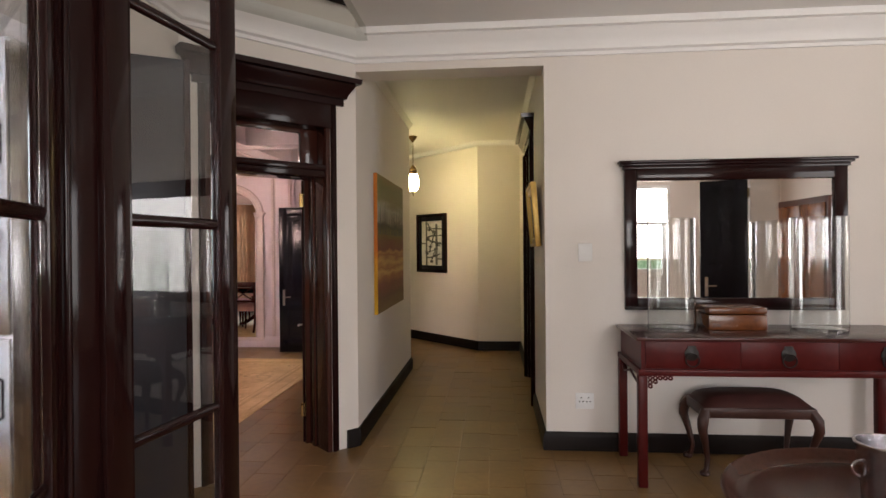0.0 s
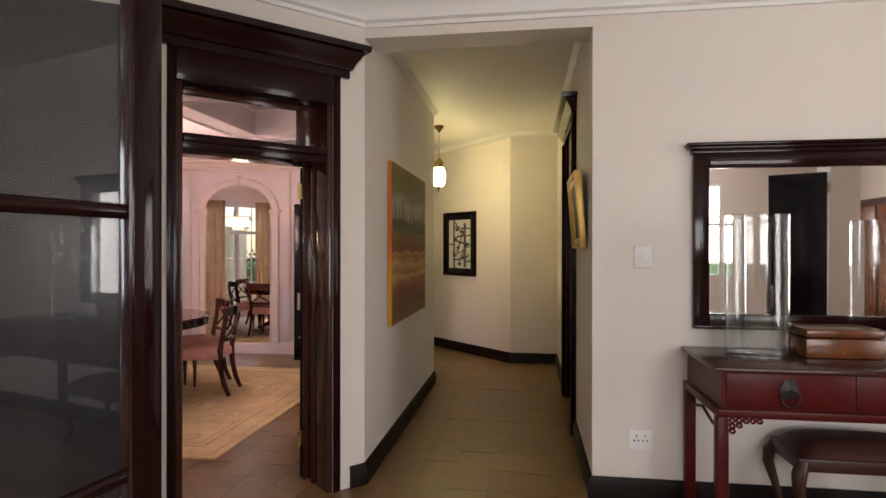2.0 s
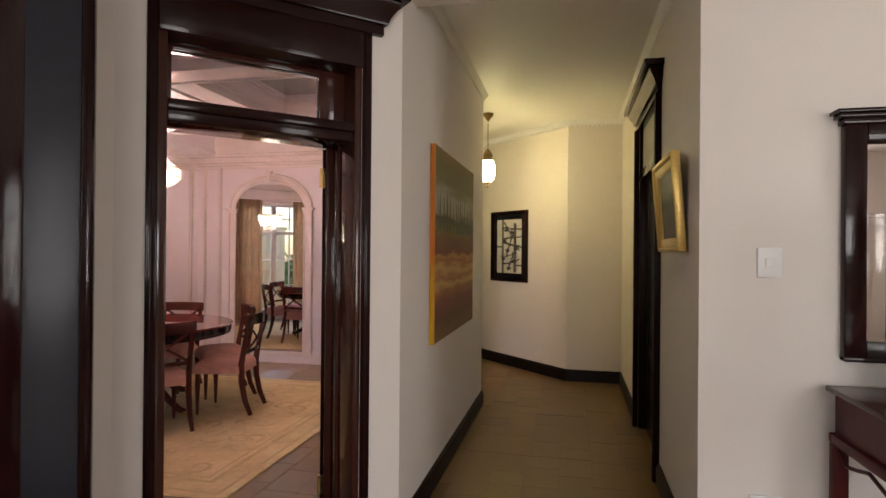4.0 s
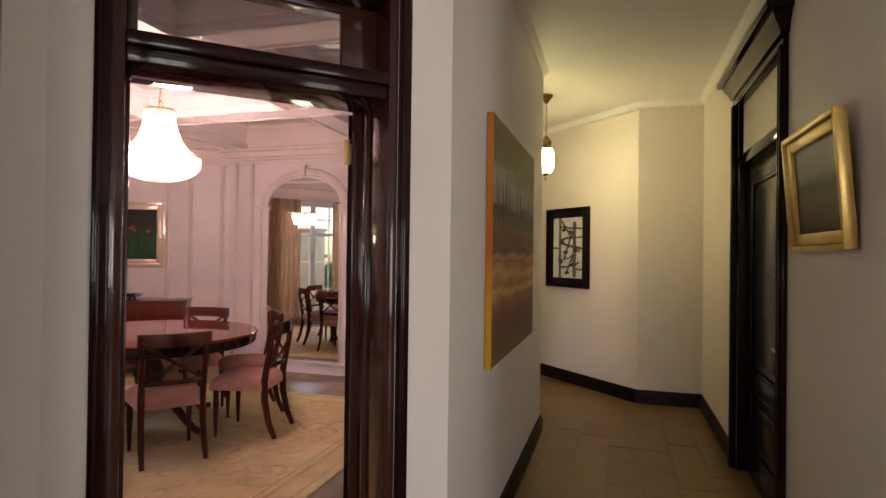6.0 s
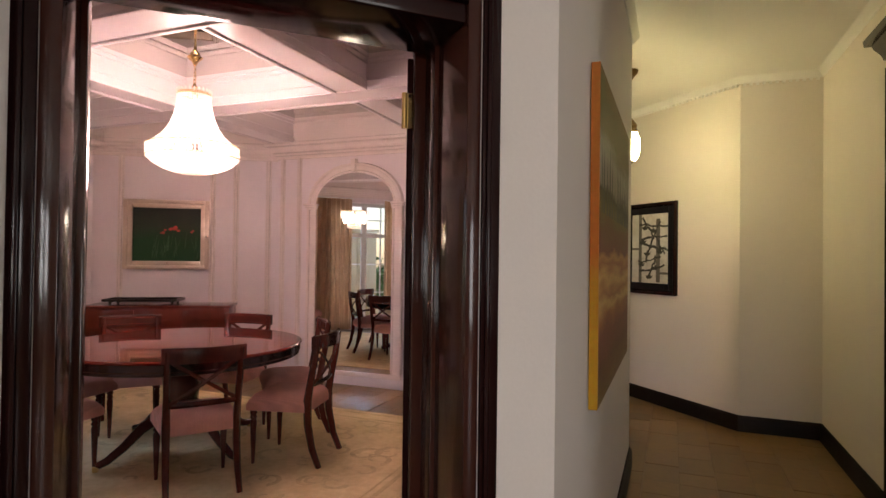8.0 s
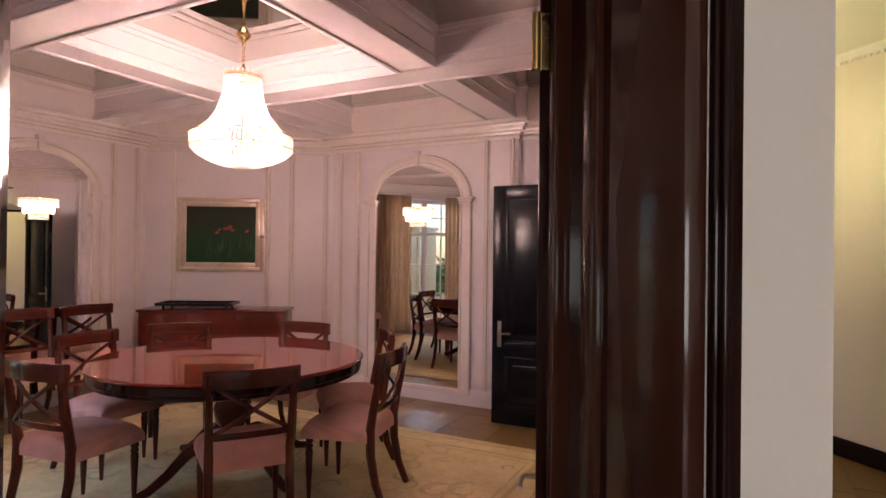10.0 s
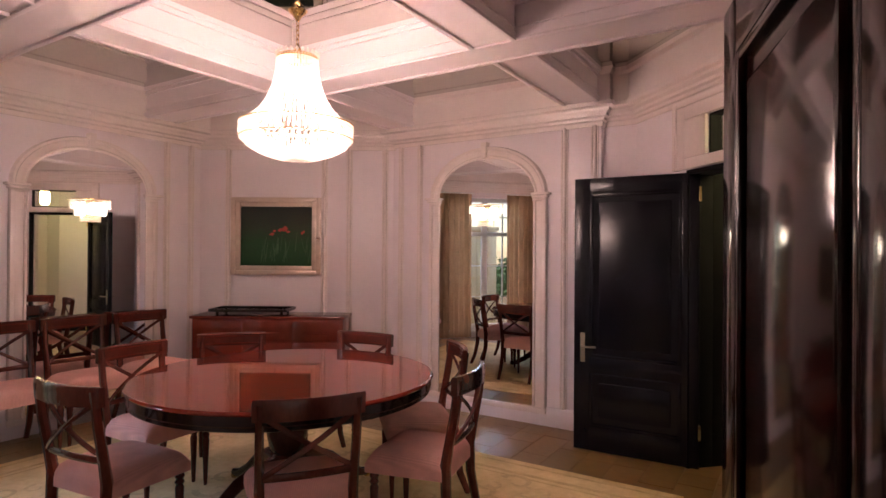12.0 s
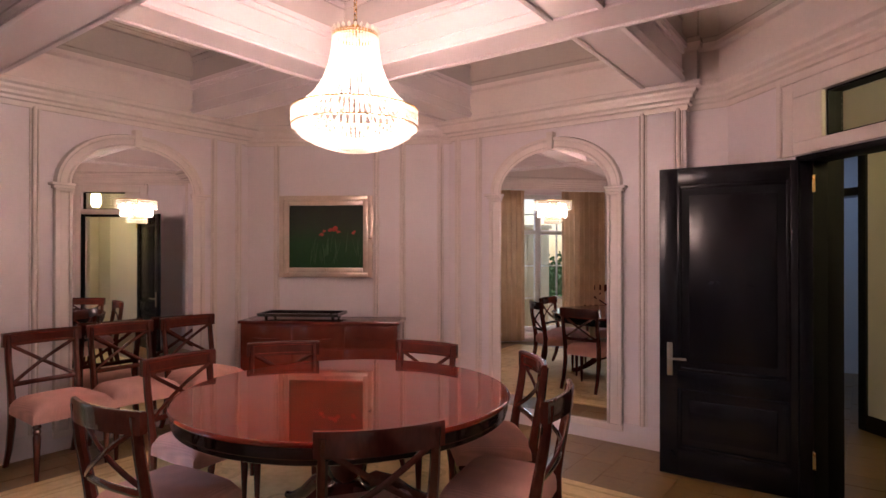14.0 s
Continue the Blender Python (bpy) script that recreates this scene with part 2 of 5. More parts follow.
# ---- plan ----
Q = 0.5 ** 0.5
CX, CY = -3.92, 5.705            # the octagonal dining room
NORTH, WEST = 8.45, -6.88        # its wall planes
ARCH_N, ARCH_W = 8.374, -6.805   # mirror bays, proud of the walls
NE_IN, NE_OUT = 5.75, 6.0        # x + y on the two faces of the north-east chamfer
SE_IN, SE_OUT = -5.66, -5.267    # x - y on the two faces of the south-east chamfer
EAST, SOUTH = -1.2, 2.9
SW_IN = 2 * (CX + CY) - NE_IN    # x + y on the south-west chamfer
FOYER_N, HALL_L, HALL_R = 4.246, -1.021, 0.37
SOFFIT = 2.72                    # underside of the dining beams
FC, HC, DC = 3.06, 2.97, 3.1     # ceilings: foyer, hall, dining

OCT = [(EAST, EAST - SE_IN), (EAST, NE_IN - EAST), (NE_IN - NORTH, NORTH), (-5.16, NORTH), (WEST, 7.40), (WEST, SW_IN - WEST), (SW_IN - SOUTH, SOUTH), (SOUTH + SE_IN, SOUTH)]

# floor and ground
bm = B()
box(bm, -9.5, 6.5, -5.5, 13.5, -0.3, -0.012)
structure("floor", bm, GROUT, "dark joints between stone floor tiles", "floor")

# dining walls, seen face inward (walked clockwise so that the body lies outside)
def dining_wall(name, a, b, thick, openings=()):
    return wall(name, a, b, thick, 0, DC, openings, PANEL, "off-white painted panelled wall")


dining_wall("wall_dining_east", OCT[0], OCT[1], 0.15)
ne_at = lambda x: (EAST - x) / Q      # distance along the north-east wall from its east end
NE_OPEN = (ne_at(-1.60), ne_at(-2.24))
_, NE_M = dining_wall("wall_dining_north_east", OCT[1], OCT[2], 0.09, [(NE_OPEN[0], NE_OPEN[1], 0, 2.07), (NE_OPEN[0] + 0.03, NE_OPEN[1] - 0.22, 2.15, 2.42)])
dining_wall("wall_dining_north", OCT[2], OCT[3], 0.25)
dining_wall("wall_dining_north_west", OCT[3], OCT[4], 0.25)
dining_wall("wall_dining_west", OCT[4], OCT[5], 0.25)
_, SW_M = dining_wall("wall_dining_south_west", OCT[5], OCT[6], 0.25, [(0.45, 1.85, 0.15, 2.45)])
_, S_M = dining_wall("wall_dining_south", OCT[6], OCT[7], 0.25, [(0.35, 1.95, 0.15, 2.45)])

# south-east chamfer with the entrance: foyer leaf and dining leaf of one thick wall
SE_T = (SE_OUT - SE_IN) * Q
P_SE0, P_SE1 = (HALL_L, HALL_L - SE_OUT), (-1.905, -1.905 - SE_OUT)
DOOR_A, DOOR_B, DOOR_TOP = 0.218, 1.1, 2.46
_, FD_M = wall("wall_foyer_diagonal", P_SE0, P_SE1, 0.14, 0, FC + 0.1, [(DOOR_A, DOOR_B, 0, DOOR_TOP)])
se_from = ((OCT[7][0] - P_SE0[0]) * -Q + (OCT[7][1] - P_SE0[1]) * -Q)
dining_wall("wall_dining_south_east", OCT[7], OCT[0], SE_T - 0.14, [(se_from - DOOR_B, se_from - DOOR_A, 0, DOOR_TOP)])

# foyer and hall
wall("wall_foyer_north", (5.5, FOYER_N), (HALL_R, FOYER_N), 0.25, 0, FC + 0.1)
bm = B()
box(bm, HALL_L, HALL_R, FOYER_N, FOYER_N + 0.25, 2.79, FC + 0.1)
structure("wall_lintel", bm, CREAM, "cream plaster lintel over the passage", "wall")
# the opening is added for the side fill lamp
wall("wall_foyer_east", (5.5, -3.2), (5.5, FOYER_N), 0.2, 0, FC + 0.1, [(3.1, 5.2, 0.4, 2.5)])
wall("wall_foyer_south", (-1.905, -3.2), (5.5, -3.2), 0.2, 0, FC + 0.1, [(2.1, 5.35, 0.95, 2.65)])
wall("wall_foyer_west", (-1.905, P_SE1[1]), (-1.905, -3.2), 0.2, 0, FC + 0.1, [(0.12, 2.5, 0, 2.5)])
HALL_END = 6.98
wall("wall_hall_west", (HALL_L, HALL_END), (HALL_L, FOYER_N), 0.12, 0, FC + 0.1)
wall("wall_hall_east", (HALL_R, FOYER_N + 0.25), (HALL_R, 8.22), 0.2, 0, FC + 0.1, [(0.934, 2.074, 0, 2.5)])
wall("wall_hall_north", (HALL_R, 8.22), (-0.227, 8.22), 0.2, 0, FC + 0.1)
PIC = 8.22 - 0.227
_, PIC_M = wall("wall_hall_picture", (-0.227, 8.22), (-3.6, PIC + 3.6), 0.2, 0, FC + 0.1, [(2.42, 3.3, 0, 2.35)])
wall("wall_hall_chamfer", (-3.6, NE_OUT + 3.6), (HALL_L, HALL_END), 0.09, 0, FC + 0.1, [((Vector((-3.6, NE_OUT + 3.6)) - Vector((-2.19 + 0.09, NE_OUT + 2.19 - 0.09))).length, (Vector((-3.6, NE_OUT + 3.6)) - Vector((-1.60 + 0.09, NE_OUT + 1.60 - 0.09))).length, 0, 2.42)])
wall("wall_hall_far_end", (-3.55, 11.7), (-3.55, 9.4), 0.15, 0, FC + 0.1)
# rooms glimpsed beyond
bm = B()
box(bm, -5.0, -0.8, 12.6, 12.75, 0, 3.1)
box(bm, -5.15, -5.0, 9.6, 12.75, 0, 3.1)
box(bm, -0.8, -0.65, 8.9, 12.75, 0, 3.1)
structure("wall_back_room", bm, WHITE, "pale painted wall of the room beyond", "wall")
bm = B()
box(bm, -4.5, -4.35, -1.0, 3.2, 0, 3.1)
box(bm, -4.5, -1.95, -1.15, -1.0, 0, 3.1)
box(bm, -4.5, -2.06, 3.0, 3.15, 0, 3.1)
structure("wall_kitchen", bm, WHITE, "white painted kitchen wall", "wall")

# ceilings
bm = B()
box(bm, -4.5, 5.7, -3.4, FOYER_N, FC, FC + 0.15)
structure("ceiling", bm, WHITE, "white plaster ceiling", "ceiling")
bm = B()
prism(bm, [(HALL_L - 0.02, FOYER_N + 0.25), (HALL_R, FOYER_N + 0.25), (HALL_R, 8.3), (-0.2, 8.3), (-3.6, 11.7), (-5.2, 12.8), (-5.2, 9.4), (-3.6, NE_OUT + 3.55), (HALL_L - 0.02, HALL_END)], HC, HC + 0.1)
structure("ceiling_hall", bm, WHITE, "white plaster hall ceiling", "ceiling")
bm = B()
box(bm, -7.2, -0.9, 2.6, 8.8, SOFFIT + 0.262, DC + 0.1)
structure("ceiling_dining", bm, CEILMIRROR, "aged mirror panels set into the coffered ceiling", "ceiling")

bm = B()
box(bm, -5.2, -0.6, 8.2, 12.8, 3.07, 3.2)
structure("ceiling_back_room", bm, WHITE, "white ceiling of the room beyond", "ceiling")

# foyer cornice: stacked steps, cove and bead
CORNICE = [(0, 2.85), (0.02, 2.85), (0.02, 2.875), (0.045, 2.885), (0.05, 2.915), (0.085, 2.965), (0.13, 2.995), (0.135, 3.01), (0.165, 3.015), (0.17, FC), (0, FC)]
bm = B()
sweep(bm, [(5.5, -3.2), (5.5, FOYER_N), (HALL_L, FOYER_N), P_SE1, (-1.905, -3.2)], CORNICE, side=1)
structure("trim", bm, WHITE, "white moulded plaster cornice", "cornice")
HCOR = [(0, 2.915), (0.01, 2.915), (0.013, 2.928), (0.03, 2.945), (0.034, 2.955), (0.05, HC), (0, HC)]
bm = B()
sweep(bm, [(HALL_R, FOYER_N + 0.25), (HALL_R, 8.22), (-0.227, 8.22), (-3.5, PIC + 3.5)], HCOR, side=1)
structure("trim_hall", bm, WHITE, "white plaster hall cornice with small dentils", "cornice")
bm = B()
sweep(bm, [(-3.5, NE_OUT + 3.5), (HALL_L, HALL_END), (HALL_L, FOYER_N + 0.25)], HCOR, side=1)
structure("trim_hall_west", bm, WHITE, "white plaster hall cornice with small dentils", "cornice")
# skirtings
SK = [(0, 0), (0.022, 0), (0.022, 0.095), (0.014, 0.12), (0.008, 0.132), (0, 0.132)]
def skirting(name, path):
    b = B()
    sweep(b, path, SK, side=1)
    return structure(name, b, SKIRT, "dark brown wooden skirting board", "skirting")


skirting("baseboard", [(5.5, FOYER_N), (HALL_R, FOYER_N), (HALL_R, FOYER_N + 1.115)])
skirting("baseboard_hall", [(HALL_R, FOYER_N + 2.395), (HALL_R, 8.22), (-0.227, 8.22), (-0.227 - 2.36 * Q, 8.22 + 2.36 * Q)])
skirting("baseboard_hall_west", [(-1.55, NE_OUT + 1.55), (HALL_L, HALL_END), (HALL_L, FOYER_N), (HALL_L - 0.1 * Q, FOYER_N - 0.1 * Q)])

# dining: breakfront bays for the two arched mirrors
AN_C, AW_C = -4.02, 6.26
BAY = 1.05
bm = B()
box(bm, AN_C - BAY, AN_C + BAY, ARCH_N, NORTH, 0, DC)
structure("wall_bay_north", bm, PANEL, "off-white projecting bay around an arched mirror", "wall")
bm = B()
box(bm, WEST, ARCH_W, AW_C - BAY, AW_C + BAY, 0, DC)
structure("wall_bay_west", bm, PANEL, "off-white projecting bay around an arched mirror", "wall")

# beams of the coffered ceiling
BX, BY, HX, HY, BW = -4.02, 6.0, 0.78, 0.71, 0.27
bm = B()
def beam(bm, x0, x1, y0, y1, alongx):
    """A beam with a bead along both lower edges and a stepped crown against the panel above."""
    box(bm, x0, x1, y0, y1, SOFFIT, DC)
    for u in (-0.02, BW - 0.012):     # a bead under each edge of the soffit
        if alongx:
            box(bm, x0, x1, y0 + u, y0 + u + 0.032, SOFFIT - 0.014, SOFFIT + 0.004, 0.006)
        else:
            box(bm, x0 + u, x0 + u + 0.032, y0, y1, SOFFIT - 0.014, SOFFIT + 0.004, 0.006)
    for k in (0, 1):
        for z0, z1, o in ((SOFFIT + 0.004, SOFFIT + 0.034, 0.02), (SOFFIT + 0.07, SOFFIT + 0.085, 0.012), (SOFFIT + 0.2, SOFFIT + 0.23, 0.018), (SOFFIT + 0.23, SOFFIT + 0.262, 0.04)):
            if alongx:
                e = y1 if k else y0 - o
                box(bm, x0, x1, e, e + o, z0, z1)
            else:
                e = x1 if k else x0 - o
                box(bm, e, e + o, y0, y1, z0, z1)


for x in (BX - HX - BW, BX + HX):
    for y0, y1 in ((2.92, BY - HY - BW), (BY - HY, BY + HY), (BY + HY + BW, NORTH)):
        beam(bm, x, x + BW, y0, y1, False)
for y in (BY - HY - BW, BY + HY):
    beam(bm, WEST, -1.25, y, y + BW, True)
structure("ceiling_beams", bm, PANEL, "off-white painted ceiling beams", "ceiling")
COR = [(0, 2.535), (0.014, 2.535), (0.018, 2.55), (0.018, 2.572), (0.034, 2.58), (0.038, 2.6), (0.06, 2.612), (0.064, 2.632), (0.09, 2.65), (0.094, 2.668), (0.12, 2.682), (0.124, 2.706), (0.12, 2.716), (0.1, 2.722), (0.1, 2.93), (0.125, 2.95), (0.13, 2.982), (0.0, 2.982)]
DPATH = [OCT[0], OCT[1], OCT[2], (AN_C + BAY, NORTH), (AN_C + BAY, ARCH_N), (AN_C - BAY, ARCH_N), (AN_C - BAY, NORTH), OCT[3], OCT[4], (WEST, AW_C + BAY), (ARCH_W, AW_C + BAY), (ARCH_W, AW_C - BAY), (WEST, AW_C - BAY), OCT[5], OCT[6], OCT[7]]
bm = B()
sweep(bm, DPATH, COR, closed=True, side=1)
structure("trim_dining", bm, MOULD, "off-white moulded dining-room cornice", "cornice")

# ---- joinery helpers ----
def casing(bm, m, a, b, top, width=0.07, proud=0.03, y=0.0, bottom=0.0):
    """Two jamb boards and a head round an opening from a to b; local x along the wall, y out of it."""
    box(bm, a - width, a, y, y + proud, bottom, top + width, 0.006, m)
    box(bm, b, b + width, y, y + proud, bottom, top + width, 0.006, m)
    box(bm, a, b, y, y + proud, top, top + width, 0.006, m)


def panel_door(name, m, width, height, thick, material, label, handle=None, parent=None, handle_y=1):
    """A two-panel door leaf: hinge edge at local x=0, body from y=0 to -thick."""
    door = thing(name, m, label, "door")
    s = 0.115
    b = B()
    box(b, 0, s, -thick, 0, 0, height, 0.003)
    box(b, width - s, width, -thick, 0, 0, height, 0.003)
    for z0, z1 in ((0, 0.18), (0.58, 0.7), (height - s, height)):
        box(b, s, width - s, -thick, 0, z0, z1, 0.002)
    part("frame", b, material, door)
    for z0, z1 in ((0.18, 0.58), (0.7, height - s)):
        b = B()
        box(b, s, width - s, -thick + 0.014, -0.014, z0, z1)
        box(b, s + 0.07, width - s - 0.07, -thick + 0.003, -0.003, z0 + 0.07, z1 - 0.07, 0.01)
        part("door_panel", b, material, door)
        for k in (-1, 1):
            b = B()
            yc = -thick / 2 + k * (thick / 2 - 0.006)
            for q0, q1, w0, w1 in ((s, s + 0.022, z0, z1), (width - s - 0.022, width - s, z0, z1), (s + 0.022, width - s - 0.022, z0, z0 + 0.022), (s + 0.022, width - s - 0.022, z1 - 0.022, z1)):
                box(b, q0, q1, yc - 0.006, yc + 0.006, w0, w1, 0.004)
            part("panel_moulding", b, material, door)
    if handle:
        for k in (-1, 1):
            y0 = 0.0 if k > 0 else -thick
            b = B()
            box(b, width - 0.085, width - 0.05, min(y0, y0 + k * 0.006), max(y0, y0 + k * 0.006), handle - 0.12, handle + 0.1, 0.002)
            h = part("handle_plate", b, PEWTER, door, "worn brass handle plate")
            b = B()
            tube(b, [(width - 0.067, y0, handle), (width - 0.067, y0 + k * 0.045, handle), (width - 0.09, y0 + k * 0.055, handle), (width - 0.18, y0 + k * 0.055, handle + 0.004)], 0.008, 8)
            part("lever_handle", b, PEWTER, h)
    for z in (0.25, height - 0.15):
        b = B()
        lathe(b, [(0, z - 0.05), (0.008, z - 0.05), (0.008, z + 0.05), (0, z + 0.05)], 10, pose(-0.004, 0.006, 0))
        box(b, 0.0, 0.004, -thick + 0.004, 0.004, z - 0.05, z + 0.05)
        part("hinge", b, BRASS, door, "brass butt hinge")
    return door


def frame_rect(bm, w, h, bar, depth, y0=0.0, bevel=0.006):
    """A picture frame in the local xz plane, from (0,0) to (w,h), front at y0-depth (towards the viewer, -y)."""
    box(bm, 0, bar, y0 - depth, y0, 0, h, bevel)
    box(bm, w - bar, w, y0 - depth, y0, 0, h, bevel)
    box(bm, bar, w - bar, y0 - depth, y0, 0, bar, bevel)
    box(bm, bar, w - bar, y0 - depth, y0, h - bar, h, bevel)


def hang(p, along, z):
    """Pose of a flat thing: local x along the wall, local -y out of it. p: foot point, along: way seen from the front, left to right."""
    a = math.atan2(along[1], along[0])
    return Matrix.Translation((p[0], p[1], z)) @ Matrix.Rotation(a, 4, "Z")


# ---- entrance to the dining room ----
# local x runs from the passage corner along the diagonal wall, local y goes into the room
entry = thing("door_frame", pose(0, 0, 0), "dark glossy mahogany door frame with transom and moulded cornice", "door frame")
def fdbox(b, x0, x1, y0, y1, z0, z1, bev=0.0):
    """Box on the foyer's diagonal wall; y is depth into the wall, negative in front of it."""
    box(b, x0, x1, -y1, -y0, z0, z1, bev, FD_M)


for name, x0, x1 in (("jamb", DOOR_A, DOOR_A + 0.035), ("jamb", DOOR_B - 0.035, DOOR_B)):
    b = B()
    fdbox(b, x0, x1, 0.0, SE_T, 0, DOOR_TOP, 0.002)
    xm = x1 if x0 < 0.5 else x0
    fdbox(b, xm - 0.012, xm + 0.012, 0.18, SE_T - 0.05, 0, 2.0, 0.004)
    part(name, b, JAMBWOOD, entry)
for x0, x1 in ((DOOR_A - 0.048, DOOR_A), (DOOR_B, DOOR_B + 0.042)):
    b = B()
    fdbox(b, x0, x1, -0.012, 0.0, 0, 2.52, 0.004)
    fdbox(b, x1 - 0.022, x1 - 0.008, -0.02, -0.011, 0, 2.52, 0.004)
    part("architrave", b, MAHOG, entry)
b = B()
fdbox(b, DOOR_A, DOOR_B, -0.022, 0.0, DOOR_TOP - 0.12, 2.52, 0.004)
fdbox(b, DOOR_A, DOOR_B, 0.0, SE_T, DOOR_TOP - 0.12, DOOR_TOP, 0.002)
part("head", b, MAHOG, entry)
b = B()
fdbox(b, DOOR_A + 0.035, DOOR_B - 0.035, 0.01, SE_T - 0.02, 1.985, 2.07, 0.008)
fdbox(b, DOOR_A + 0.035, DOOR_B - 0.035, -0.015, 0.03, 2.03, 2.075, 0.008)
part("transom_bar", b, MAHOG, entry)
b = B()
for x0, x1, z0, z1 in ((DOOR_A + 0.035, DOOR_A + 0.165, 2.08, 2.34), (DOOR_B - 0.065, DOOR_B - 0.035, 2.07, 2.34)):
    fdbox(b, x0, x1, 0.13, 0.17, z0, z1, 0.003)
fdbox(b, DOOR_A + 0.165, DOOR_B - 0.065, 0.13, 0.17, 2.07, 2.09, 0.003)
fdbox(b, DOOR_A + 0.165, DOOR_B - 0.065, 0.13, 0.17, 2.31, 2.34, 0.003)
part("transom_frame", b, JAMBWOOD, entry)
b = B()
fdbox(b, DOOR_A + 0.165, DOOR_B - 0.065, 0.147, 0.151, 2.09, 2.31)
part("transom_pane", b, GLASS, entry, "clear transom glass").visible_shadow = False
for x0, x1 in ((DOOR_A - 0.07, DOOR_A + 0.066), (DOOR_B + 0.002, DOOR_B + 0.07)):
    b = B()
    fdbox(b, x0, x1, SE_T + 0.001, SE_T + 0.024, 0, DOOR_TOP, 0.003)
    part("inner_architrave", b, JAMBWOOD, entry)
b = B()
PED = [(0, 2.51), (0.03, 2.51), (0.03, 2.555), (0.045, 2.56), (0.055, 2.59), (0.085, 2.635), (0.095, 2.66), (0.125, 2.665), (0.13, 2.7), (0, 2.7)]
def on_diag(s, d=0.0):
    return FD_M @ Vector((s, d, 0))


e0, e1 = on_diag(DOOR_A - 0.07), on_diag(DOOR_B + 0.048)
sweep(b, [(e0.x - 0.002, e0.y + 0.002), (e0.x, e0.y), (e1.x, e1.y), (e1.x - 0.002, e1.y + 0.002)], PED, side=1)
part("cornice", b, MAHOG, entry)

# the open leaf into the dining room
hx, hy = -1.452, 4.262
la = math.atan2(5.0 - hy, -1.675 - hx)
entry_leaf = panel_door("door_entrance", Matrix.Translation((hx, hy, 0.006)) @ Matrix.Rotation(la, 4, "Z"), 0.79, 1.985, 0.045, MAHOG, "dark glossy mahogany panelled door standing open into the dining room", 0.8)

# ---- north-east door ----
LINING = mat("matt_black_lining", (0.006, 0.0055, 0.0065), 0.6, vary=0.2, scale=4, fine=30, bump=0.02, spec=0.12)
# local x along the inner face from its east end, y towards the room
ne_frame = thing("door_frame", pose(0, 0, 0), "near-black door lining under a white-framed fanlight", "door frame")
def nebox(b, x0, x1, y0, y1, z0, z1, bev=0.0):
    box(b, x0, x1, y0, y1, z0, z1, bev, NE_M)


n0, n1 = NE_OPEN
NET = (NE_OUT - NE_IN) * Q
for x0, x1 in ((n0, n0 + 0.03), (n1 - 0.03, n1)):
    b = B()
    nebox(b, x0, x1, -NET - 0.01, 0.012, 0, 2.07, 0.003)
    part("jamb", b, LINING, ne_frame)
b = B()
nebox(b, n1 - 0.03, n1, -NET - 0.12, -NET - 0.01, 0, 2.07, 0.003)
part("outer_lining", b, LINING, ne_frame)
b = B()
nebox(b, n0 + 0.03, n1 - 0.03, -NET - 0.01, 0.012, 2.04, 2.07, 0.003)
part("head", b, LINING, ne_frame)
b = B()
for x0, x1, z0, z1 in ((n0 - 0.12, n0, 0, 2.55), (n1, n1 + 0.12, 2.075, 2.55), (n0, n1, 2.075, 2.15), (n0, n1, 2.42, 2.55), (n1 - 0.22, n1, 2.15, 2.42)):
    nebox(b, x0, x1, 0, 0.03, z0, z1, 0.006)
for x0, x1, z0, z1 in ((n0 - 0.12, n0 - 0.08, 0, 2.55), (n1 + 0.08, n1 + 0.12, 2.075, 2.55), (n0 - 0.08, n1 + 0.08, 2.51, 2.55)):
    nebox(b, x0, x1, 0.03, 0.045, z0, z1, 0.006)
part("architrave", b, MOULD, ne_frame, "off-white moulded architrave")
b = B()
for x0, x1, z0, z1 in ((n1 - 0.232, n1 - 0.22, 2.15, 2.42), (n0 + 0.03, n0 + 0.042, 2.15, 2.42), (n0 + 0.042, n1 - 0.232, 2.15, 2.162), (n0 + 0.042, n1 - 0.232, 2.408, 2.42)):
    nebox(b, x0, x1, -0.1, -0.004, z0, z1)
part("fanlight_reveal", b, LINING, ne_frame, "dark lining of the fanlight")
b = B()
nebox(b, n0 + 0.03, n1 - 0.22, -0.05, -0.045, 2.15, 2.42)
part("fanlight_pane", b, GLASS, ne_frame, "clear fanlight glass").visible_shadow = False
hx, hy, ex, ey = -2.156, 7.969, -3.035, 7.937
ne_leaf = panel_door("door_dining", Matrix.Translation((hx, hy, 0.006)) @ Matrix.Rotation(math.atan2(ey - hy, ex - hx), 4, "Z"), math.hypot(ex - hx, ey - hy), 2.045, 0.045, BLACKDOOR, "near-black panelled door standing open against the wall", 0.78)

# ---- hall door on the east wall ----
hall_frame = thing("door_frame", pose(0, 0, 0), "dark mahogany hall door frame with pale transom and heavy cornice", "door frame")
def hrbox(b, y0, y1, x0, x1, z0, z1, bev=0.0):
    """x counts out of the wall towards the passage."""
    box(b, HALL_R - x1, HALL_R - x0, y0, y1, z0, z1, bev)


